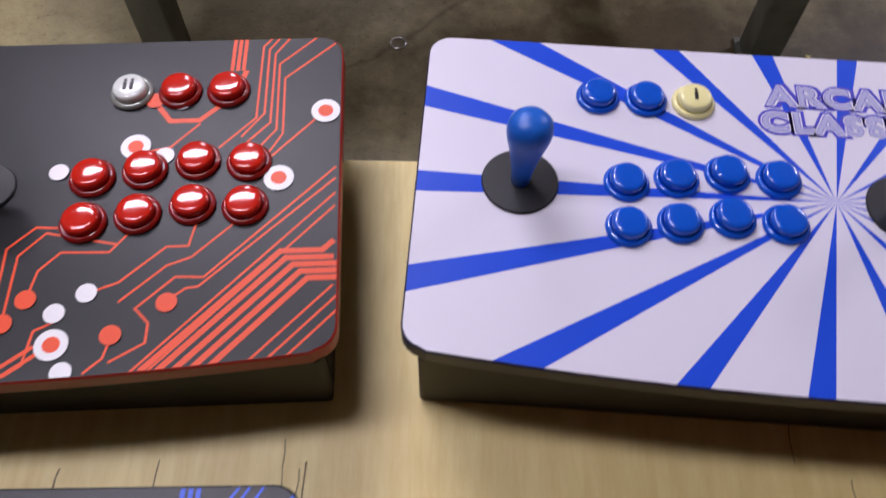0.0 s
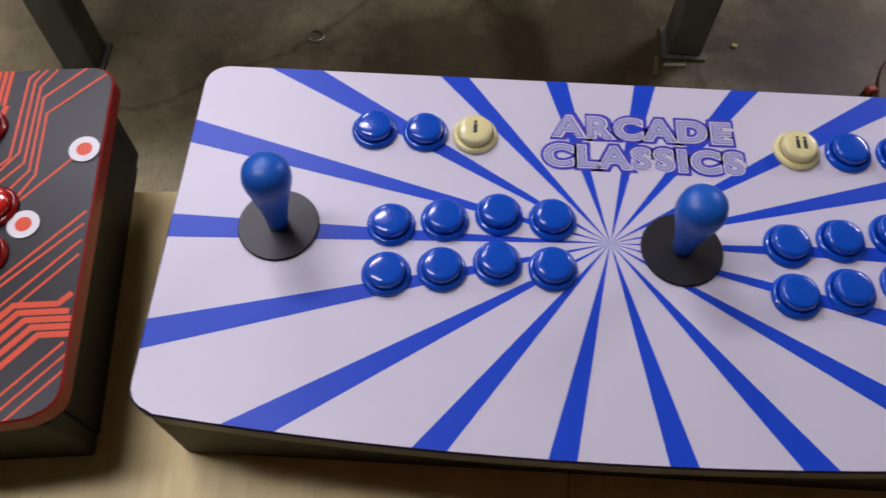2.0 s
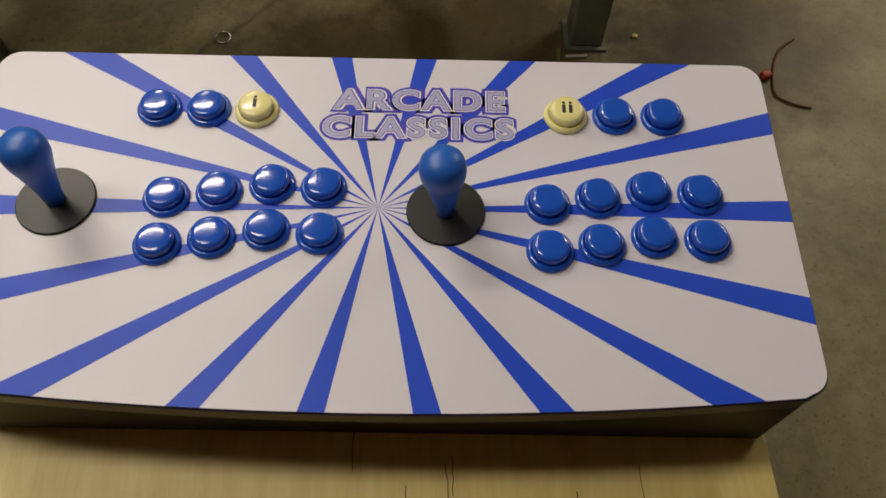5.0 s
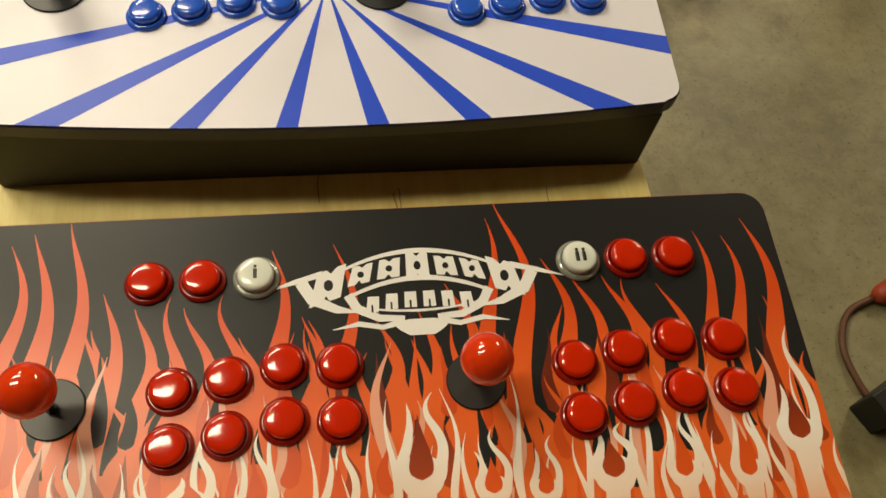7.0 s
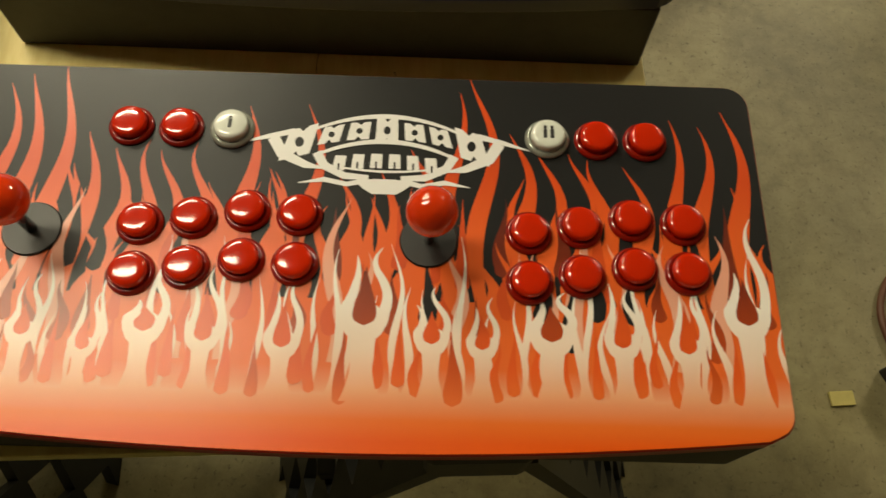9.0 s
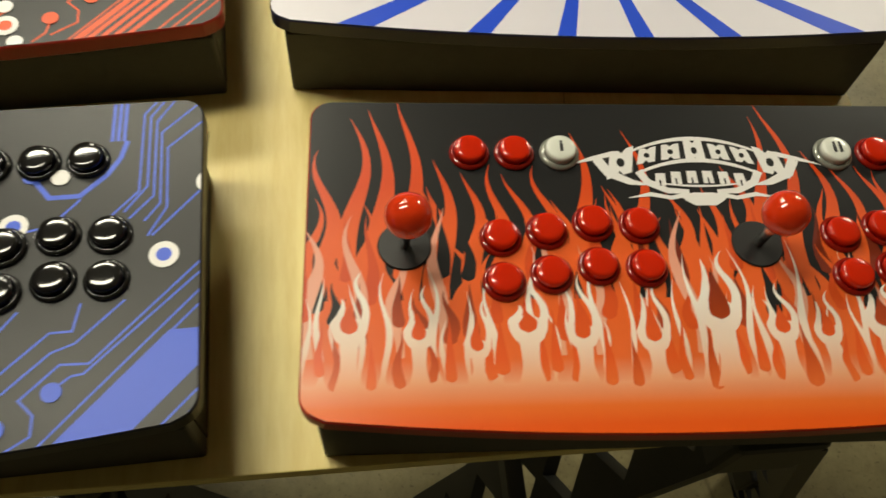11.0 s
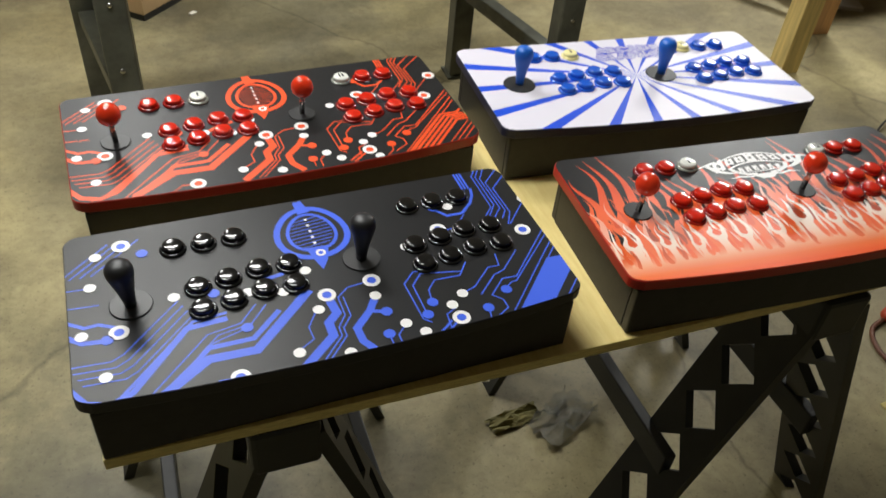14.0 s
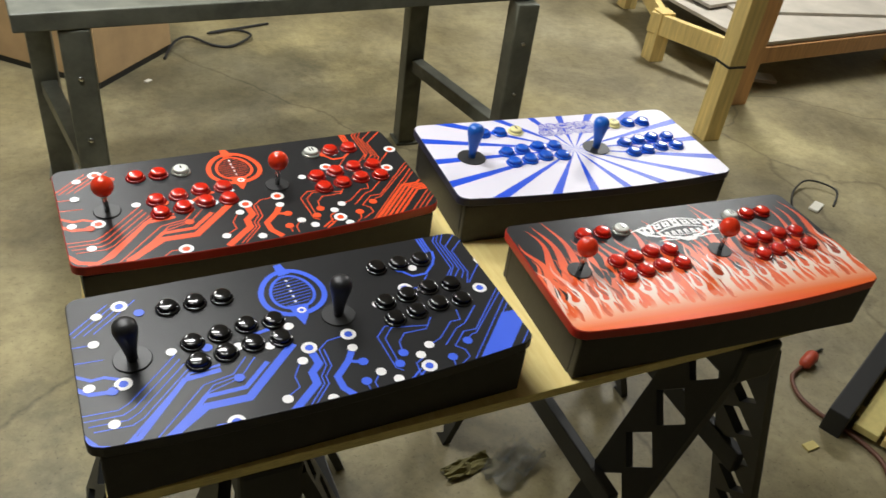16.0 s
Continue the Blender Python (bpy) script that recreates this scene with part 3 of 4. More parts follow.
for k in range(15):
    tongue(-0.291 + k * 0.0415 + flames.uniform(-0.005, 0.005), -0.124, flames.uniform(-0.040, 0.000), flames.uniform(0.0046, 0.0062), flames.uniform(0.0035, 0.0060), flames.uniform(0, 6.3), 3, flames.uniform(7.0, 9.0), flames.uniform(-0.004, 0.004), 2.0)
layer()
# forked cream licks: place, height of the gap, heights of the two tips, size
FORKS = [(-0.270, -0.071, -0.050, -0.028, 0.0100), (-0.219, -0.078, -0.058, -0.040, 0.0082), (-0.176, -0.088, -0.062, -0.050, 0.0072), (-0.137, -0.071, -0.057, -0.032, 0.0108), (-0.096, -0.078, -0.042, -0.032, 0.0090),
         (-0.042, -0.081, -0.048, -0.038, 0.0092), (0.013, -0.061, -0.019, -0.012, 0.0125), (0.060, -0.076, -0.055, -0.041, 0.0090), (0.095, -0.080, -0.056, -0.048, 0.0080), (0.143, -0.070, -0.048, -0.043, 0.0118),
         (0.192, -0.075, -0.035, -0.040, 0.0092), (0.237, -0.078, -0.043, -0.038, 0.0092), (0.281, -0.054, -0.024, 0.020, 0.0118)]
for k in range(33):
    r = flames.uniform(0.0036, 0.0050)
    if k % 6 == 2:
        r *= 1.45
    u = -0.3117 + k * 0.0194 + flames.uniform(-0.0022, 0.0022)
    near = min((f[0] for f in FORKS), key=lambda f: abs(f - u))
    if abs(near - u) < 0.0085:
        u = near + math.copysign(0.0085 + flames.uniform(0, 0.002), u - near)
    drop(u, flames.uniform(-0.122, -0.106), r, flames.uniform(0.034, 0.050), flames.uniform(-0.0025, 0.0025), flames.choice((4, 4, 4, 1)))
layer()
for u, foot, left_tip, right_tip, r in FORKS:
    fork(u, foot, left_tip, right_tip, r, 3, flames.uniform(-0.005, 0.006))
    drop(u, foot - r * 0.15, r * 0.66, (min(left_tip, right_tip) - foot) * 0.85, flames.uniform(-0.001, 0.001), 4 if r < 0.0115 else 1)
ink.done("flame_print", flame_panel, "orange and cream flames", FLAME_BACK, FLAME_DARK, FLAME_PINK, FLAME_CREAM, FLAME_DROP, INK_BLACK)

# the white emblem between the start buttons: arches, wings and plain blocks
ink = Ink(0.0007)
LX, LY = 0.0217, 0.0565


def arch(half, rise, y, w0, w1, index=0, droop=0.0):
    pts = [(LX + half * (k / 12), LY + y + rise * (1 - (k / 12) ** 2) - droop * abs(k / 12) ** 4) for k in range(-12, 13)]
    ink.strip(pts, [w0 + (w1 - w0) * (1 - abs(k / 12)) for k in range(-12, 13)], index)


arch(0.066, 0.019, 0.0225, 0.0018, 0.0042)
arch(0.054, 0.014, 0.0050, 0.0024, 0.0044)
arch(0.050, -0.006, -0.0010, 0.0010, 0.0022)
for s in (-1, 1):
    ink.strip([(LX + s * 0.110, LY + 0.0145), (LX + s * 0.090, LY + 0.0205), (LX + s * 0.070, LY + 0.0260)], [0.0006, 0.0040, 0.0050])
    ink.strip([(LX + s * 0.086, LY + 0.0200), (LX + s * 0.078, LY + 0.0060), (LX + s * 0.060, LY - 0.0030), (LX + s * 0.045, LY - 0.0060)], [0.0090, 0.0085, 0.0060, 0.0006])
    ink.strip([(LX + s * 0.052, LY + 0.0080), (LX + s * 0.046, LY - 0.0030), (LX + s * 0.030, LY - 0.0115), (LX + s * 0.012, LY - 0.0125)], [0.0072, 0.0068, 0.0056, 0.0040])
    ink.strip([(LX + s * 0.064, LY - 0.0185), (LX + s * 0.045, LY - 0.0150), (LX + s * 0.028, LY - 0.0185), (LX + s * 0.014, LY - 0.0150)], [0.0005, 0.0040, 0.0038, 0.0046])
ink.poly([(LX - 0.022, LY - 0.0155), (LX - 0.016, LY - 0.0215), (LX - 0.009, LY - 0.0260), (LX + 0.009, LY - 0.0260), (LX + 0.016, LY - 0.0215), (LX + 0.022, LY - 0.0155), (LX + 0.008, LY - 0.0135), (LX - 0.008, LY - 0.0135)])
for t, w, h in ((-1.0, 0.0115, 0.0135), (-0.64, 0.0082, 0.0078), (-0.32, 0.0084, 0.0078), (0.0, 0.0088, 0.0110), (0.32, 0.0080, 0.0078), (0.62, 0.0078, 0.0078), (0.98, 0.0110, 0.0135)):
    ox, oy, lean, slope = LX + t * 0.066, LY + 0.0165 + 0.0125 * (1 - t * t), -0.0030 * t, -0.33 * t
    block = [(-w, -h), (-w * 0.30, -h), (0, -h * 0.62), (w * 0.30, -h), (w, -h), (w * 0.92, h), (w * 0.35, h), (0, h * 0.70), (-w * 0.35, h), (-w * 0.92, h)]
    for half in (block[:3] + block[7:], block[2:8]):
        ink.poly([(ox + x + lean * y / h, oy + y + slope * x) for x, y in half])
    ink.disc(ox, oy, w * 0.30, 1, h / w * 1.1, 16)
for k in range(6):
    ox, oy = LX - 0.0350 + k * 0.0140, LY - 0.0005 + 0.0025 * (1 - ((k - 2.5) / 2.5) ** 2)
    lean = (k - 2.5) * -0.0005
    ink.poly([(ox - 0.0046, oy - 0.0062), (ox + 0.0046, oy - 0.0062), (ox + 0.0042 + lean, oy + 0.0062), (ox - 0.0042 + lean, oy + 0.0062)])
    ink.poly([(ox - 0.0007, oy - 0.0062), (ox + 0.0007, oy - 0.0062), (ox + 0.0007, oy - 0.0005), (ox - 0.0007, oy - 0.0005)], 1)
ink.done("emblem_print", flame_panel, "white arched emblem", INK_DOT, INK_BLACK)
fit_out(flame_panel, RED_RIM, RED_PLASTIC, SILVER_PLASTIC, WHITE_PLASTIC, BALL_MESH, True, [(2, 2), (1, 2)], players=PLAYERS_FLAME, sticks=STICKS_FLAME, sides=(-0.1722, -0.0958, 0.1442), lift=0.0820, pitch=0.990)


# -- the two black panels with circuit traces --
def circuit_print(panel, colour, su, sv, ou, ov, filled):
    """Traces, pads and an oval crest. su, sv, ou, ov: how this print is stretched and laid on the face."""
    ink = Ink()

    def place(p):
        return (p[0] * su + ou, p[1] * sv + ov)

    def trace(width, *pts):
        ink.strip([place(p) for p in pts], width)

    def bundle(count, step, width, *pts):
        for k in range(count):
            trace(width, *[(x + step[0] * k, y + step[1] * k) for x, y in pts])

    # back right
    bundle(3, (0.0045, 0.0), 0.003, (0.220, 0.139), (0.2195, 0.102))
    trace(0.0042, (0.231, 0.102), (0.227, 0.086), (0.218, 0.071), (0.199, 0.053), (0.177, 0.053), (0.163, 0.072))
    trace(0.0018, (0.252, 0.139), (0.243, 0.127), (0.242, 0.054), (0.216, 0.026))
    trace(0.0018, (0.258, 0.139), (0.248, 0.124), (0.248, 0.058), (0.232, 0.036))
    trace(0.0018, (0.266, 0.139), (0.253, 0.119), (0.253, 0.049), (0.236, 0.030))
    trace(0.0018, (0.288, 0.138), (0.257, 0.108), (0.258, 0.042), (0.247, 0.027))
    trace(0.0018, (0.301, 0.129), (0.262, 0.093), (0.263, 0.038), (0.250, 0.014))
    trace(0.0018, (0.287, 0.051), (0.253, 0.014))
    trace(0.0018, (0.200, 0.050), (0.180, 0.028), (0.150, 0.022))
    # right
    trace(0.0018, (0.304, 0.006), (0.216, -0.083), (0.197, -0.082), (0.173, -0.105), (0.183, -0.116), (0.183, -0.130), (0.161, -0.143))
    trace(0.0018, (0.304, -0.004), (0.213, -0.090), (0.205, -0.091), (0.197, -0.097))
    trace(0.0018, (0.304, -0.017), (0.176, -0.150))
    trace(0.0018, (0.304, -0.028), (0.182, -0.155))
    if filled:
        ink.poly([place(p) for p in ((0.184, -0.150), (0.268, -0.063), (0.304, -0.063), (0.304, -0.090), (0.289, -0.090), (0.229, -0.150))])
    else:
        trace(0.0043, (0.304, -0.057), (0.296, -0.0645), (0.267, -0.0645), (0.182, -0.150))
        bundle(4, (0.0052, -0.0054), 0.0043, (0.304, -0.070), (0.271, -0.070), (0.193, -0.150))
    bundle(3, (0.011, 0.0), 0.0018, (0.304, -0.092), (0.246, -0.150))
    trace(0.0018, (0.110, -0.040), (0.095, -0.039), (0.078, -0.056), (0.080, -0.118), (0.088, -0.126))
    trace(0.0018, (0.165, -0.040), (0.149, -0.061), (0.116, -0.060), (0.103, -0.074), (0.100, -0.092))
    trace(0.0018, (0.207, -0.037), (0.203, -0.058), (0.188, -0.058), (0.159, -0.085), (0.143, -0.091))
    trace(0.0018, (0.237, -0.037), (0.206, -0.067), (0.190, -0.073), (0.161, -0.100))
    trace(0.0018, (0.160, -0.127), (0.157, -0.140), (0.146, -0.150))
    bundle(2, (-0.005, 0.004), 0.003, (0.116, -0.134), (0.092, -0.152))
    trace(0.0018, (0.087, -0.113), (0.087, -0.062), (0.103, -0.044), (0.154, -0.055))
    trace(0.0018, (0.125, -0.111), (0.109, -0.119), (0.106, -0.143), (0.096, -0.150))
    trace(0.0018, (0.058, -0.119), (0.045, -0.133), (0.045, -0.150))
    trace(0.0018, (0.035, -0.129), (0.035, -0.146))
    # centre
    trace(0.0110, (-0.0155, -0.048), (-0.012, -0.079), (-0.025, -0.092), (-0.025, -0.112), (-0.070, -0.152))
    trace(0.0018, (-0.035, -0.071), (-0.048, -0.092), (-0.047, -0.111), (-0.065, -0.122))
    trace(0.0018, (0.042, -0.038), (0.011, -0.042), (-0.004, -0.055), (-0.004, -0.085), (-0.016, -0.102), (-0.016, -0.115), (-0.050, -0.152))
    trace(0.0018, (0.002, -0.056), (0.002, -0.088), (-0.011, -0.104), (-0.011, -0.117), (-0.043, -0.152))
    trace(0.0095, (0.0385, -0.066), (0.025, -0.087), (0.003, -0.109), (0.004, -0.130), (0.017, -0.152))
    trace(0.0055, (0.025, -0.087), (0.043, -0.0945))
    # left
    trace(0.0080, (-0.303, -0.100), (-0.285, -0.129), (-0.261, -0.138), (-0.239, -0.128), (-0.176, -0.054), (-0.131, -0.051))
    trace(0.0040, (-0.273, -0.139), (-0.254, -0.134), (-0.168, -0.045), (-0.130, -0.042))
    bundle(4, (0.004, -0.0095), 0.0018, (-0.298, -0.076), (-0.256, -0.079), (-0.243, -0.072), (-0.179, -0.007))
    bundle(2, (0.011, -0.004), 0.0018, (-0.235, -0.150), (-0.156, -0.070), (-0.118, -0.063), (-0.097, -0.038))
    trace(0.0018, (-0.226, -0.150), (-0.152, -0.084), (-0.113, -0.0725))
    trace(0.0120, (-0.218, -0.146), (-0.160, -0.106), (-0.109, -0.108), (-0.033, -0.033))
    trace(0.0070, (-0.196, -0.131), (-0.158, -0.090), (-0.109, -0.090), (-0.073, -0.055))
    trace(0.0060, (-0.100, -0.017), (-0.075, 0.000), (-0.055, 0.004))
    trace(0.0050, (-0.303, -0.004), (-0.280, -0.021), (-0.265, -0.020), (-0.247, -0.030))
    trace(0.0070, (-0.303, -0.026), (-0.283, -0.044), (-0.261, -0.047))
    trace(0.0018, (-0.303, 0.044), (-0.270, 0.0416))
    trace(0.0018, (-0.300, 0.014), (-0.262, 0.011))
    bundle(4, (0.012, 0.0), 0.0018, (-0.304, 0.062), (-0.246, 0.116))
    trace(0.0018, (-0.170, -0.152), (-0.154, -0.139), (-0.140, -0.141))
    ink.done("circuit_print", panel, "printed circuit traces", colour, INK_DOT)
    # crest
    ink = Ink(0.0007)
    ex, ey = -0.004, 0.070
    for rx_, ry_, w in ((0.0440, 0.0490, 0.0085), (0.0300, 0.0365, 0.0048)):
        loop = []
        for a in range(-100, 281, 12):
            c, s = math.cos(radians(a)), math.sin(radians(a))
            loop.append(place((ex + rx_ * c * (1 - 0.12 * s), ey + ry_ * s)))
        ink.strip(loop, w)
    ink.strip([place((ex, ey - 0.030)), place((ex - 0.001, ey - 0.056)), place((ex - 0.003, ey - 0.072))], [0.030, 0.016, 0.001])
    ink.strip([place((ex - 0.004, ey + 0.066)), place((ex, ey + 0.040))], [0.012, 0.018])
    for k in range(9):
        yy = ey - 0.026 + k * 0.0066
        hw = 0.027 * math.sqrt(max(0.05, 1 - ((yy - ey) / 0.036) ** 2))
        ink.strip([place((ex - hw, yy - 0.003)), place((ex, yy)), place((ex + hw, yy + 0.003))], 0.0013)
    for k in range(5):
        ink.disc(*place((ex - 0.001, ey - 0.022 + k * 0.012)), 0.0022, 1)
    ink.done("crest_print", panel, "oval crest with fine hatching", colour, INK_DOT)
    def pad(p, r, inner):
        """One solder pad: a disc, or a ring round a coloured core."""
        one = Ink(0.0011)
        one.disc(*place(p), r, 1 if inner else 0)
        if inner > 1:
            one.disc(*place(p), r * 0.52, 0)
        one.done("solder_pad", panel, "", colour, INK_DOT)

    # pads: plain white, rings and coloured
    rings = [(0.123, -0.1295), (0.2625, -0.003), (0.295, 0.0585), (-0.231, 0.107), (-0.245, -0.039), (-0.133, -0.1415), (-0.0155, -0.048), (0.042, -0.039), (0.1546, 0.029), (-0.0025, 0.0275)]
    for k, p in enumerate(rings):
        r = 0.0112 if k < 9 else 0.0065
        pad(p, r, 2)
    white = [(0.1392, -0.0925), (0.1205, -0.107), (0.1326, -0.149), (0.177, 0.020), (0.102, 0.0076), (0.184, 0.0704), (-0.261, 0.094), (-0.270, 0.0416), (-0.283, -0.0343), (-0.263, -0.100),
             (-0.1825, -0.001), (-0.101, -0.017), (-0.0623, -0.0285), (-0.029, 0.0007), (-0.0305, -0.0687), (-0.067, -0.1265), (-0.014, -0.143), (0.0385, -0.0657), (0.0584, -0.1192), (0.0757, -0.1383)]
    for p in white:
        pad(p, 0.0072, 1)
    coloured = [(0.0995, -0.096), (0.1935, -0.1015), (0.160, -0.124), (0.0874, -0.1134), (0.035, -0.129), (0.043, -0.0945), (-0.113, -0.0725), (-0.2087, 0.0869), (-0.139, -0.0072), (-0.258, -0.047), (0.163, 0.073)]
    for p in coloured:
        pad(p, 0.0072, 0)


red_panel = control_panel(-0.6640, -0.0400, 6.46, "black control panel with orange-red circuit traces and red ball-top sticks", INK_BLACK, EDGE_RED, "black face with red edging")
circuit_print(red_panel, INK_CIRCUIT_RED, 1.009, 1.009, -0.0053, -0.0013, False)
fit_out(red_panel, RED_RIM, RED_PLASTIC, SILVER_PLASTIC, WHITE_PLASTIC, BALL_MESH, True, [(2, -2), (1, 2)], players=[(x, y + 0.0022) for x, y in PLAYERS], lift=0.0805)
blue_panel = control_panel(-0.6449, -0.3968, 4.93, "black control panel with blue circuit traces and black bat-top sticks", INK_BLACK, EDGE_BLACK, "black face with black edging")
circuit_print(blue_panel, INK_CIRCUIT_BLUE, 1.042, 1.034, 0.0039, -0.0090, True)
fit_out(blue_panel, BLACK_PLASTIC, BLACK_PLASTIC, BLACK_PLASTIC, BLACK_PLASTIC, BAT_BLACK_MESH, False, [(3, -4), (2, 1)], marks=False, size="mid")

# ---- plywood sheet on sawhorses ----
sheet = thing("plywood_sheet", pose(-0.305, -0.205, BOARD_Z - 0.018, 0, 0, 3.2), "pale birch plywood sheet lying across black sawhorses", "plywood board")
SX0, SX1, SY0, SY1 = -0.640, 0.605, -0.3235, 0.286
bm = box(SX0, SY0, 0.0, SX1, SY1, 0.0178, 0.0012)
for f in bm.faces:
    f.material_index = 0 if abs(f.normal.z) > 0.7 else 1
part("sheet", mesh_of("sheet", bm, PLY, PLY_EDGE), sheet)
splits = random.Random(11)
for k in range(12):
    x = splits.choice((splits.uniform(0.18, 0.52), splits.uniform(-0.25, 0.05)))
    y, n, w = splits.uniform(-0.06, 0.02), splits.uniform(0.015, 0.06), splits.uniform(0.0005, 0.0011)
    bm = bmesh.new()
    pts = [(x + splits.uniform(-0.001, 0.001), y + n * q / 5) for q in range(6)]
    for (x0, y0), (x1, y1) in zip(pts, pts[1:]):
        bm.faces.new([bm.verts.new(c) for c in ((x0 - w / 2, y0, 0.0182), (x0 + w / 2, y0, 0.0182), (x1 + w / 2, y1, 0.0182), (x1 - w / 2, y1, 0.0182))])
    part("split", mesh_of("split", bm, SPLIT), sheet, "dark hairline split in the veneer")


def sawhorse(x, y, turn):
    """A folding plastic sawhorse: a beam, two splayed pairs of legs with latticed webs and a stretcher."""
    s = thing("sawhorse", pose(x, y, 0, 0, 0, turn), "black moulded plastic folding sawhorse with diamond lattice legs", "sawhorse", "sawhorses under the sheet")
    h = BOARD_Z - 0.0185
    part("beam", mesh_of("beam", box(-0.045, -0.34, h - 0.085, 0.045, 0.34, h, 0.008), SAW_PLASTIC), s)
    for side in (-1, 1):
        for end in (-1, 1):
            bm = bmesh.new()
            lean = pose(side * 0.030, end * 0.270, h - 0.03, 0, -side * 19, 0)
            w, cell, count = 0.068, 0.118, 7
            for k in range(count):
                z0, z1 = -k * cell, -(k + 1) * cell
                zm, dw, dh = (z0 + z1) / 2, 0.046, 0.050
                rim = [(-w, z0), (0, z0), (w, z0), (w, zm), (w, z1), (0, z1), (-w, z1), (-w, zm)]
                hole = [(0, zm + dh), (dw, zm), (0, zm - dh), (-dw, zm)]
                for q in range(4):
                    i0 = (1, 3, 5, 7)[q]
                    ring = [rim[i0], rim[(i0 + 1) % 8], rim[(i0 + 2) % 8], hole[(q + 1) % 4], hole[q]]
                    bm.faces.new([bm.verts.new((0.0, y, z)) for y, z in ring])
            bmesh.ops.remove_doubles(bm, verts=bm.verts, dist=0.0005)
            bmesh.ops.solidify(bm, geom=list(bm.faces), thickness=0.020)
            bmesh.ops.transform(bm, matrix=lean, verts=bm.verts)
            geom = list(bm.verts) + list(bm.edges) + list(bm.faces)
            bmesh.ops.bisect_plane(bm, geom=geom, plane_co=(0, 0, 0.002), plane_no=(0, 0, -1), clear_outer=True)
            part("leg", mesh_of("leg", bm, SAW_PLASTIC), s)
        bm = bmesh.new()
        xx = side * (0.030 + 0.40 * math.tan(radians(19)))
        add_box(bm, xx - 0.012, -0.29, h - 0.47, xx + 0.012, 0.29, h - 0.41, 0.003)
        part("stretcher", mesh_of("stretcher", bm, SAW_PLASTIC), s)
    return s


sawhorse(0.128, -0.175, 3)
sawhorse(-0.74, -0.215, 3)

# ---- room ----
def structure(name, bm, label, category, *materials):
    return tagged(new(name, mesh_of(name, bm, *materials)), label, category, kind="structure")


RX0, RX1, RY0, RY1 = -5.0, 6.5, -5.0, 6.5
bm = bmesh.new()
bmesh.ops.create_grid(bm, x_segments=2, y_segments=2, size=0.5)
bmesh.ops.transform(bm, matrix=Matrix.Translation(((RX0 + RX1) / 2, (RY0 + RY1) / 2, 0)) @ Matrix.Diagonal((RX1 - RX0 + 0.4, RY1 - RY0 + 0.4, 1, 1)), verts=bm.verts)
structure("floor", bm, "stained grey-brown concrete workshop floor with shade painted in", "floor", CONCRETE)
structure("ceiling", box(RX0 - 0.2, RY0 - 0.2, CEILING, RX1 + 0.2, RY1 + 0.2, CEILING + 0.15), "plain dull ceiling", "ceiling", CEIL_PAINT)
structure("wall_north", box(RX0, RY1, 0, RX1, RY1 + 0.2, CEILING), "plain painted wall", "wall", WALL_PAINT)
structure("wall_south", box(RX0, RY0 - 0.2, 0, RX1, RY0, CEILING), "plain painted wall", "wall", WALL_PAINT)
structure("wall_east", box(RX1, RY0 - 0.2, 0, RX1 + 0.2, RY1 + 0.2, CEILING), "plain painted wall", "wall", WALL_PAINT)
structure("wall_west", box(RX0 - 0.2, RY0 - 0.2, 0, RX0, RY1 + 0.2, CEILING), "plain painted wall", "wall", WALL_PAINT)
for x, y, turn, watts in FIXTURES:
    fx = thing("ceiling_light", pose(x, y, CEILING, 0, 0, turn), "white enamel fluorescent strip fixture on the ceiling", "ceiling light", "strip fixtures")
    part("housing", mesh_of("housing", box(-0.66, -0.17, -0.06, 0.66, 0.17, 0.0, 0.004), FIXTURE_WHITE), fx)
    part("diffuser", mesh_of("diffuser", box(-0.62, -0.145, -0.11, 0.62, 0.145, -0.061, 0.01), GLOW), fx)

# ---- steel bench behind ----
LEGS = [(-0.950, 0.890), (0.381, 1.018), (-1.093, 1.565), (0.243, 1.62)]
bench = thing("steel_bench", pose(0, 0, 0), "dark grey-green painted steel work bench with square legs", "work bench")


def square_leg(x, y, z1):
    bm = bmesh.new()
    add_box(bm, x - 0.038, y - 0.038, 0.008, x + 0.038, y + 0.038, z1, 0.005)
    add_box(bm, x - 0.048, y - 0.048, 0.0, x + 0.048, y + 0.048, 0.008)
    return mesh_of("leg", bm, BENCH_PAINT)


for x, y in LEGS:
    part("leg", square_leg(x, y, 0.83), bench)


def bar(p, q, w, h, name, parent, material, label=""):
    p, q = Vector(p), Vector(q)
    d = q - p
    bm = box(0, -w / 2, -h / 2, d.length, w / 2, h / 2, 0.003)
    m = Matrix.Translation(p) @ d.to_track_quat("X", "Z").to_matrix().to_4x4()
    bmesh.ops.transform(bm, matrix=m, verts=bm.verts)
    return part(name, mesh_of(name, bm, material), parent, label)


bar((-0.957, 0.928, 0.36), (-1.086, 1.527, 0.36), 0.05, 0.05, "side_rail", bench, BENCH_PAINT)
bar((0.374, 1.056, 0.36), (0.250, 1.582, 0.36), 0.05, 0.05, "side_rail", bench, BENCH_PAINT)
bm = box(-0.765, -0.40, 0.0, 0.775, 0.40, 0.048, 0.004)
bmesh.ops.transform(bm, matrix=pose(-0.375, 1.325, 0.832, 0, 0, 7.1), verts=bm.verts)
part("bench_top", mesh_of("bench_top", bm, BENCH_PAINT), bench)

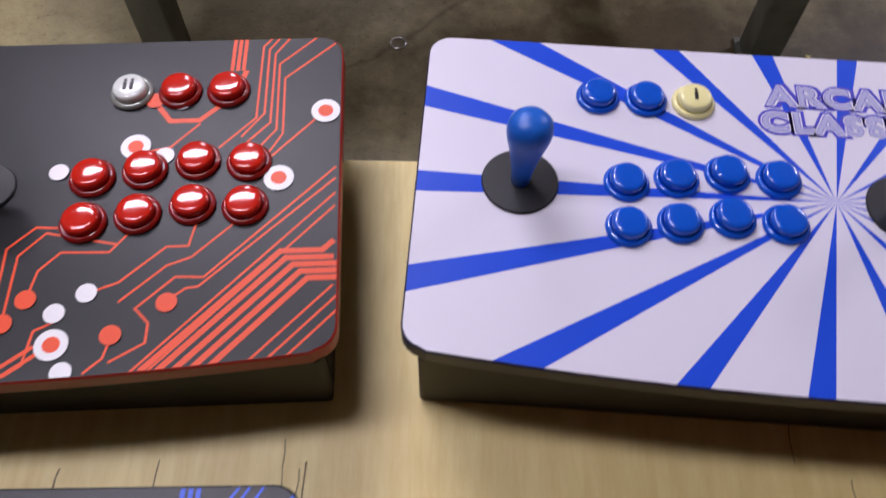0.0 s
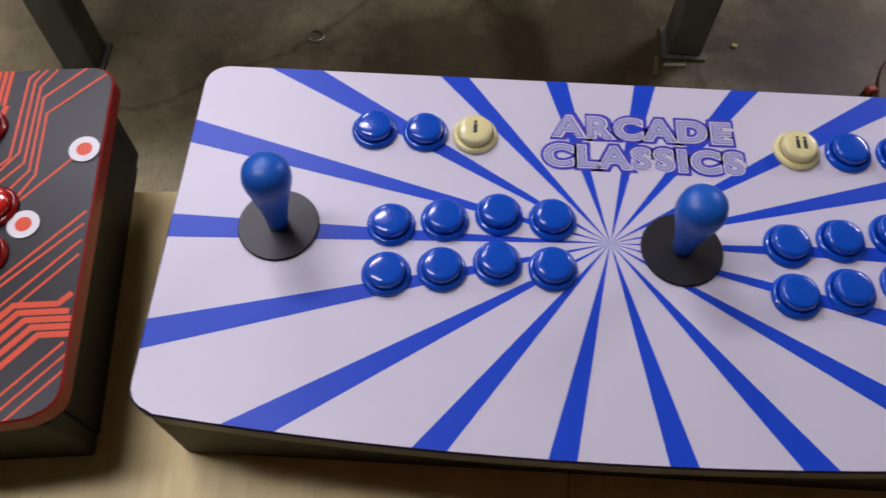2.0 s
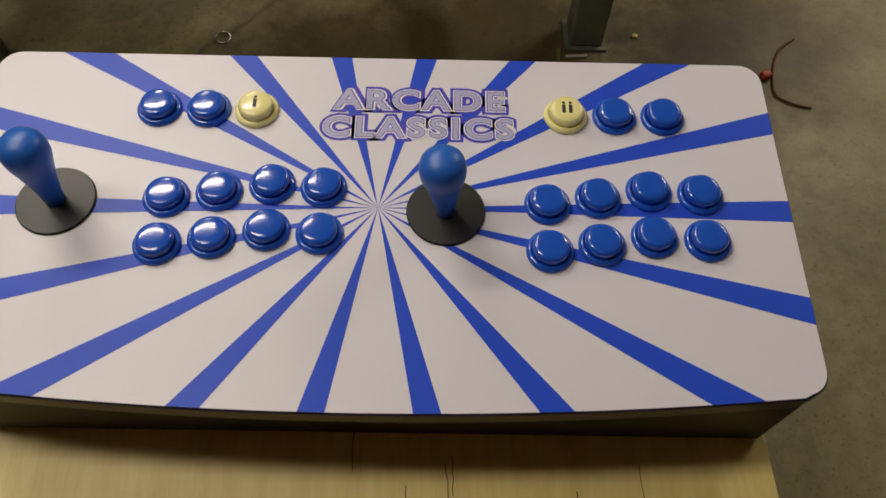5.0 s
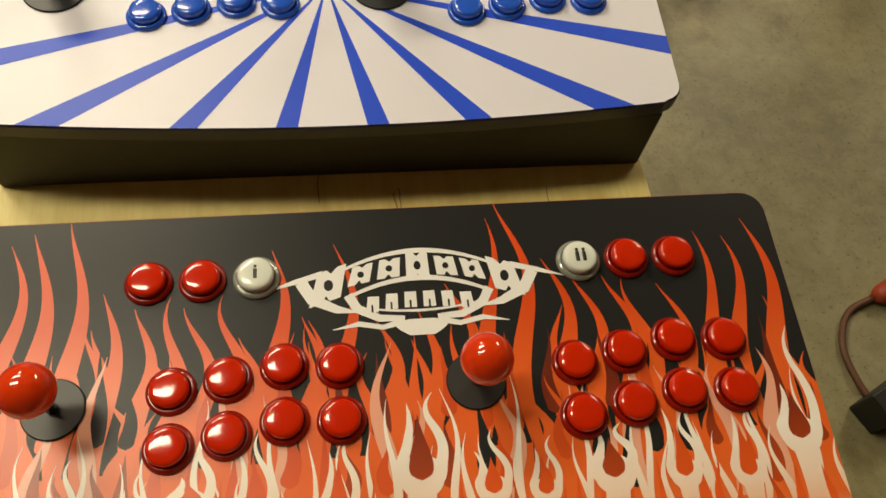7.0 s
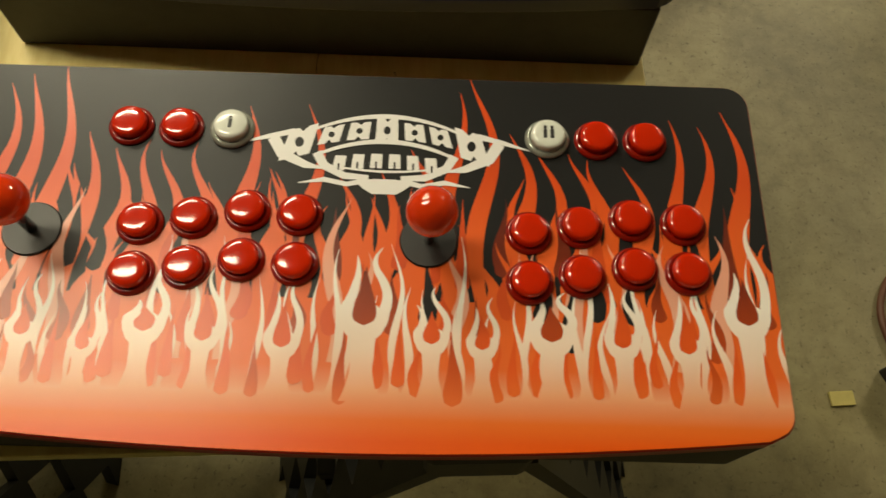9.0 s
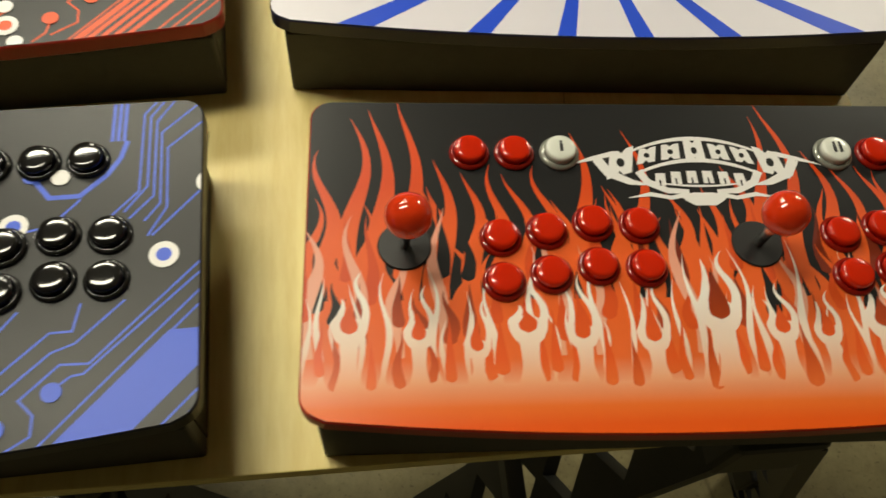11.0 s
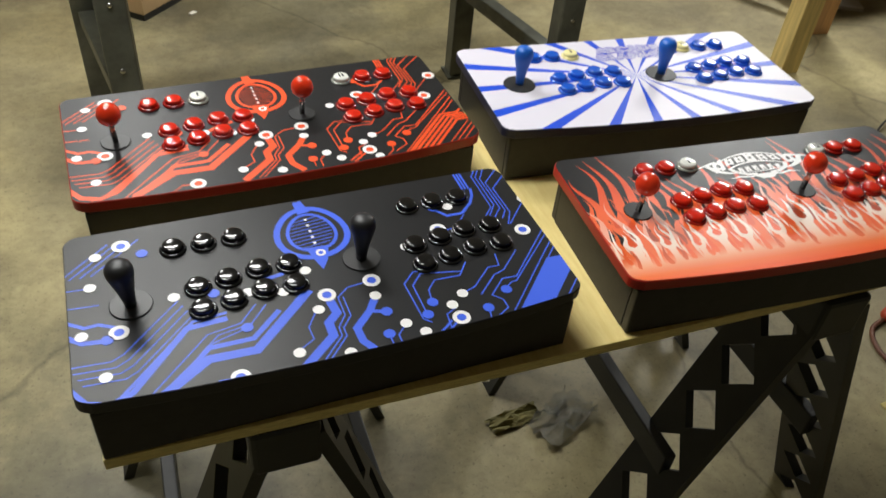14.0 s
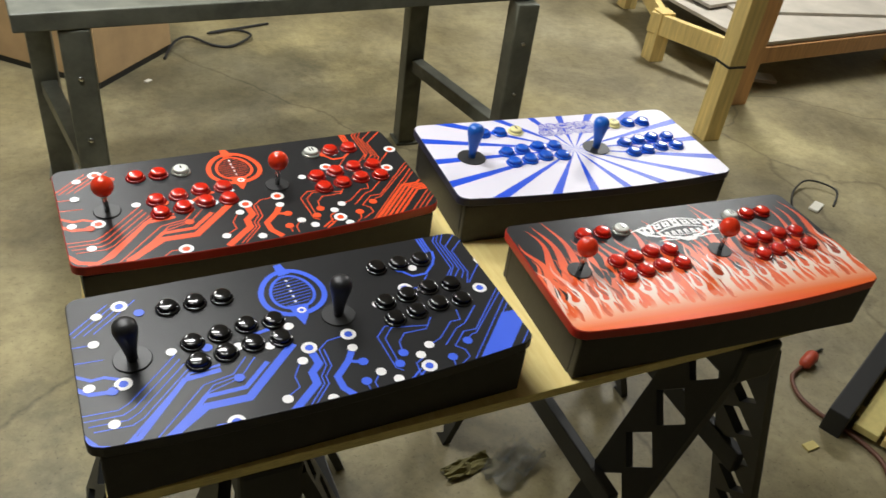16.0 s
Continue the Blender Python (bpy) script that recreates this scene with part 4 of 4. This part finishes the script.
# ---- fibreboard cabinet on the floor ----
cabinet = thing("cabinet_carcass", pose(-0.948, 2.233, 0, 0, 0, 50.5), "tan fibreboard cabinet standing on the floor with a dark base", "cabinet")
part("body", mesh_of("body", box(0.0, 0.0, 0.03, 0.52, 0.75, 1.05, 0.004), CARDBOARD), cabinet)
part("plinth", mesh_of("plinth", box(0.006, 0.006, 0.0, 0.514, 0.744, 0.03), RUBBER), cabinet, "black base strip")

# ---- lumber rack ----
rack = thing("lumber_rack", pose(0, 0, 0), "low rough pine lumber rack loaded with pale sheets", "rack")
for x, y, z1, mt in ((1.945, 2.31, 0.28, PINE), (2.24, 1.93, 0.255, PINE_RED), (3.60, 2.12, 0.255, PINE), (2.25, 3.10, 0.255, PINE), (3.70, 3.10, 0.255, PINE)):
    part("leg", mesh_of("leg", box(x - 0.045, y - 0.045, 0, x + 0.045, y + 0.045, z1, 0.004), mt), rack)
bar((1.89, 2.34, 0.215), (2.17, 1.86, 0.205), 0.04, 0.11, "rail", rack, PINE)
bar((2.15, 1.855, 0.205), (3.80, 2.06, 0.205), 0.04, 0.09, "rail", rack, PINE_RED)
bar((1.99, 2.36, 0.205), (2.25, 3.05, 0.205), 0.04, 0.09, "rail", rack, PINE)
bar((2.25, 3.16, 0.205), (3.90, 3.16, 0.205), 0.04, 0.09, "rail", rack, PINE)
post = thing("timber_post", pose(1.70, 1.44, 0), "square yellow pine post with a dark strap", "post")
part("timber", mesh_of("timber", box(-0.046, -0.046, 0, 0.046, 0.046, 2.4, 0.005), PINE), post)
part("strap", mesh_of("strap", box(-0.0485, -0.0485, 0.366, 0.0485, 0.0485, 0.378, 0.002), RUBBER), post, "dark strap")
post = thing("timber_post", pose(2.10, 1.755, 0), "square reddish timber post", "post")
part("timber", mesh_of("timber", box(-0.05, -0.04, 0, 0.05, 0.04, 2.4, 0.005), PINE_RED), post)
for x, y, z, tx, ty, w, d in ((2.87, 2.50, 0.266, 0, 7, 1.50, 1.12), (3.05, 2.66, 0.2845, 0, -6, 1.25, 0.95), (2.62, 2.72, 0.312, 2.5, 14, 0.95, 0.62)):
    b = thing("board_sheet", pose(x, y, z, tx, 0, ty), "pale melamine sheet lying on the lumber rack", "board", "sheets on the rack")
    part("sheet", mesh_of("sheet", box(-w / 2, -d / 2, -0.009, w / 2, d / 2, 0.009, 0.001), WHITE_BOARD), b)

# ---- cords and scraps on the floor ----
def cord(name, pts, r, material, label):
    return tagged(new(name, mesh_of(name, tube(pts, r, name), material, smooth=True)), label, "cord")


cord("extension_cord", [(1.06, 0.01, 0.012), (0.99, -0.02, 0.01), (0.955, -0.09, 0.01), (0.965, -0.17, 0.01), (1.00, -0.25, 0.01), (1.02, -0.36, 0.01), (0.98, -0.5, 0.01), (1.1, -0.7, 0.01)], 0.007, CORD_BROWN, "brown extension cord lying on the concrete")
plug = thing("cord_connector", pose(1.085, 0.02, 0.0, 0, 0, 25), "orange-red cord connector on the floor", "connector")
bm = lathe([(0.0, -0.04), (0.012, -0.04), (0.020, -0.025), (0.022, 0.02), (0.018, 0.035), (0.0, 0.035)], 20)
bmesh.ops.transform(bm, matrix=pose(0, 0, 0.022, 0, 90, 0), verts=bm.verts)
part("housing", mesh_of("housing", bm, CORD_RED, smooth=True), plug)
part("lead", mesh_of("lead", tube([(0.03, 0, 0.02), (0.06, 0.005, 0.012), (0.11, -0.004, 0.006)], 0.004, "lead"), RUBBER), plug)
cord("power_cable", [(-0.66, 2.52, 0.007), (-0.60, 2.66, 0.03), (-0.52, 2.74, 0.02), (-0.42, 2.66, 0.008), (-0.33, 2.64, 0.008), (-0.22, 2.74, 0.02), (-0.30, 2.84, 0.012), (-0.42, 2.80, 0.012), (-0.10, 2.92, 0.008)], 0.0065, RUBBER, "black power cable looped on the floor")
for x, y, a, s, mt, name, label in ((0.855, -0.262, 5, 0.022, YELLOW_SCRAP, "wood_chip", "small yellow wood chip on the floor"),
                                    (-0.75, 2.295, 40, 0.016, PAPER, "paper_scrap", "small pale paper scrap on the floor")):
    c = new(name, mesh_of(name, box(-s, -s * 0.6, 0, s, s * 0.6, 0.006, 0.001), mt))
    c.matrix_world = pose(x, y, 0.0005, 0, 0, a)
    tagged(c, label, "scrap")

cord("thin_cord", [(1.70, 0.82, 0.006), (1.78, 0.91, 0.02), (1.90, 0.96, 0.03), (1.99, 0.88, 0.02), (1.90, 0.79, 0.006)], 0.0045, RUBBER, "thin dark cord looped on the concrete floor")
cord("thin_cord", [(0.870, 1.02, 0.004), (0.830, 0.985, 0.004), (0.806, 0.93, 0.004), (0.796, 0.86, 0.004), (0.825, 0.832, 0.004), (0.870, 0.818, 0.004)], 0.0028, CORD_BROWN, "thin brown cord lying on the concrete floor")
c = new("paper_scrap", mesh_of("paper_scrap", box(-0.04, -0.02, 0, 0.04, 0.02, 0.012, 0.003), PAPER))
c.matrix_world = pose(1.815, 0.80, 0.0005, 0, 0, 30)
tagged(c, "small pale paper scrap on the floor", "scrap")

# a slatted wooden crate lid with a black edge strip
lid = thing("slatted_panel", pose(0.945, -0.235, 0, 0, 0, 27), "yellow slatted wooden panel with a black edge, lying on the floor", "wooden panel")
part("edge_strip", mesh_of("edge_strip", box(0.0, -0.03, 0.0, 0.75, 0.03, 0.085, 0.004), RUBBER), lid, "black edge strip")
for k in range(4):
    part("slat", mesh_of("slat", box(0.05, -0.115 - k * 0.082, 0.02, 0.75, -0.045 - k * 0.082, 0.045, 0.003), YELLOW_SCRAP if k % 2 == 0 else PINE), lid)
for x in (0.12, 0.66):
    part("batten", mesh_of("batten", box(x, -0.37, 0.0, x + 0.06, -0.032, 0.0195, 0.002), PINE), lid)


def crumpled(name, x, y, w, d, h, material, label, category, seed):
    """A loose crumpled sheet."""
    rnd = random.Random(seed)
    bm = bmesh.new()
    bmesh.ops.create_grid(bm, x_segments=9, y_segments=9, size=0.5)
    for v in bm.verts:
        q = noise.noise((v.co.x * 4 + seed, v.co.y * 4, seed)) + 0.5 * noise.noise((v.co.x * 9, v.co.y * 9 + seed, 1))
        v.co = Vector((v.co.x * w + rnd.uniform(-0.06, 0.06) * w, v.co.y * d + rnd.uniform(-0.06, 0.06) * d, 0.003 + h * max(0, q + 0.35)))
    ob = new(name, mesh_of(name, bm, material))
    ob.modifiers.new("thickness", "SOLIDIFY").thickness = 0.0012
    ob.matrix_world = pose(x, y, 0.001, 0, 0, seed * 40)
    return tagged(ob, label, category)


crumpled("plastic_film", -0.02, -0.105, 0.10, 0.16, 0.05, FILM_PLASTIC, "crumpled clear plastic film on the floor under the sheet", "film", 3)
crumpled("rag", -0.135, -0.075, 0.045, 0.13, 0.018, GREEN_SCRAP, "small olive rag on the floor under the sheet", "rag", 7)


def floor_board(x, y, turn, w, d):
    b = thing("board_offcut", pose(x, y, 0.0005, 0, 0, turn), "pale board offcut lying on the floor beside the rack", "board")
    part("sheet", mesh_of("sheet", box(-w / 2, -d / 2, 0, w / 2, d / 2, 0.018, 0.001), WHITE_BOARD), b)


floor_board(3.75, 1.72, 32, 0.9, 0.5)
floor_board(2.46, 1.99, -20, 0.16, 0.10)


def small_scrap(name, x, y, turn, w, d, h, material, label, category):
    """A bevelled chip lying on the concrete."""
    ob = new(name, mesh_of(name, box(-w / 2, -d / 2, 0, w / 2, d / 2, h, min(w, d, h) * 0.3), material))
    ob.matrix_world = pose(x, y, 0.0005, 0, 0, turn)
    return tagged(ob, label, category)


ring = new("steel_ring", mesh_of("steel_ring", tube([(0.017 * math.cos(radians(a)), 0.017 * math.sin(radians(a)), 0.004) for a in range(0, 361, 20)], 0.003, "steel_ring"), STEEL, smooth=True))
ring.matrix_world = pose(-0.449, 0.990, 0)
tagged(ring, "small pale steel ring lying on the stained concrete", "ring")
small_scrap("wire_nut", 0.782, 0.905, 20, 0.024, 0.020, 0.018, CORD_RED, "small orange-red plastic wire cap on the floor", "scrap")
small_scrap("green_chip", 0.318, 0.948, 84, 0.055, 0.010, 0.006, GREEN_SCRAP, "thin olive green chip lying on the concrete", "scrap")
small_scrap("wood_chip", 0.50, 1.02, -20, 0.012, 0.010, 0.006, YELLOW_SCRAP, "tiny yellow wood chip on the concrete", "scrap")
small_scrap("wood_splinter", 0.36, 0.955, 4, 0.05, 0.008, 0.006, WHITE_BOARD, "pale wood splinter beside the bench leg", "scrap")
for x, y in LEGS[:2]:
    for z in (0.30, 0.52, 0.70):
        bm = lathe([(0.0, 0.0), (0.008, 0.0), (0.0075, 0.003), (0.004, 0.005), (0.0, 0.0055)], 12)
        bmesh.ops.transform(bm, matrix=pose(x, y - 0.0385, z, 90, 0, 0), verts=bm.verts)
        part("bolt", mesh_of("bolt", bm, STEEL, smooth=True), bench, "bright bolt head")
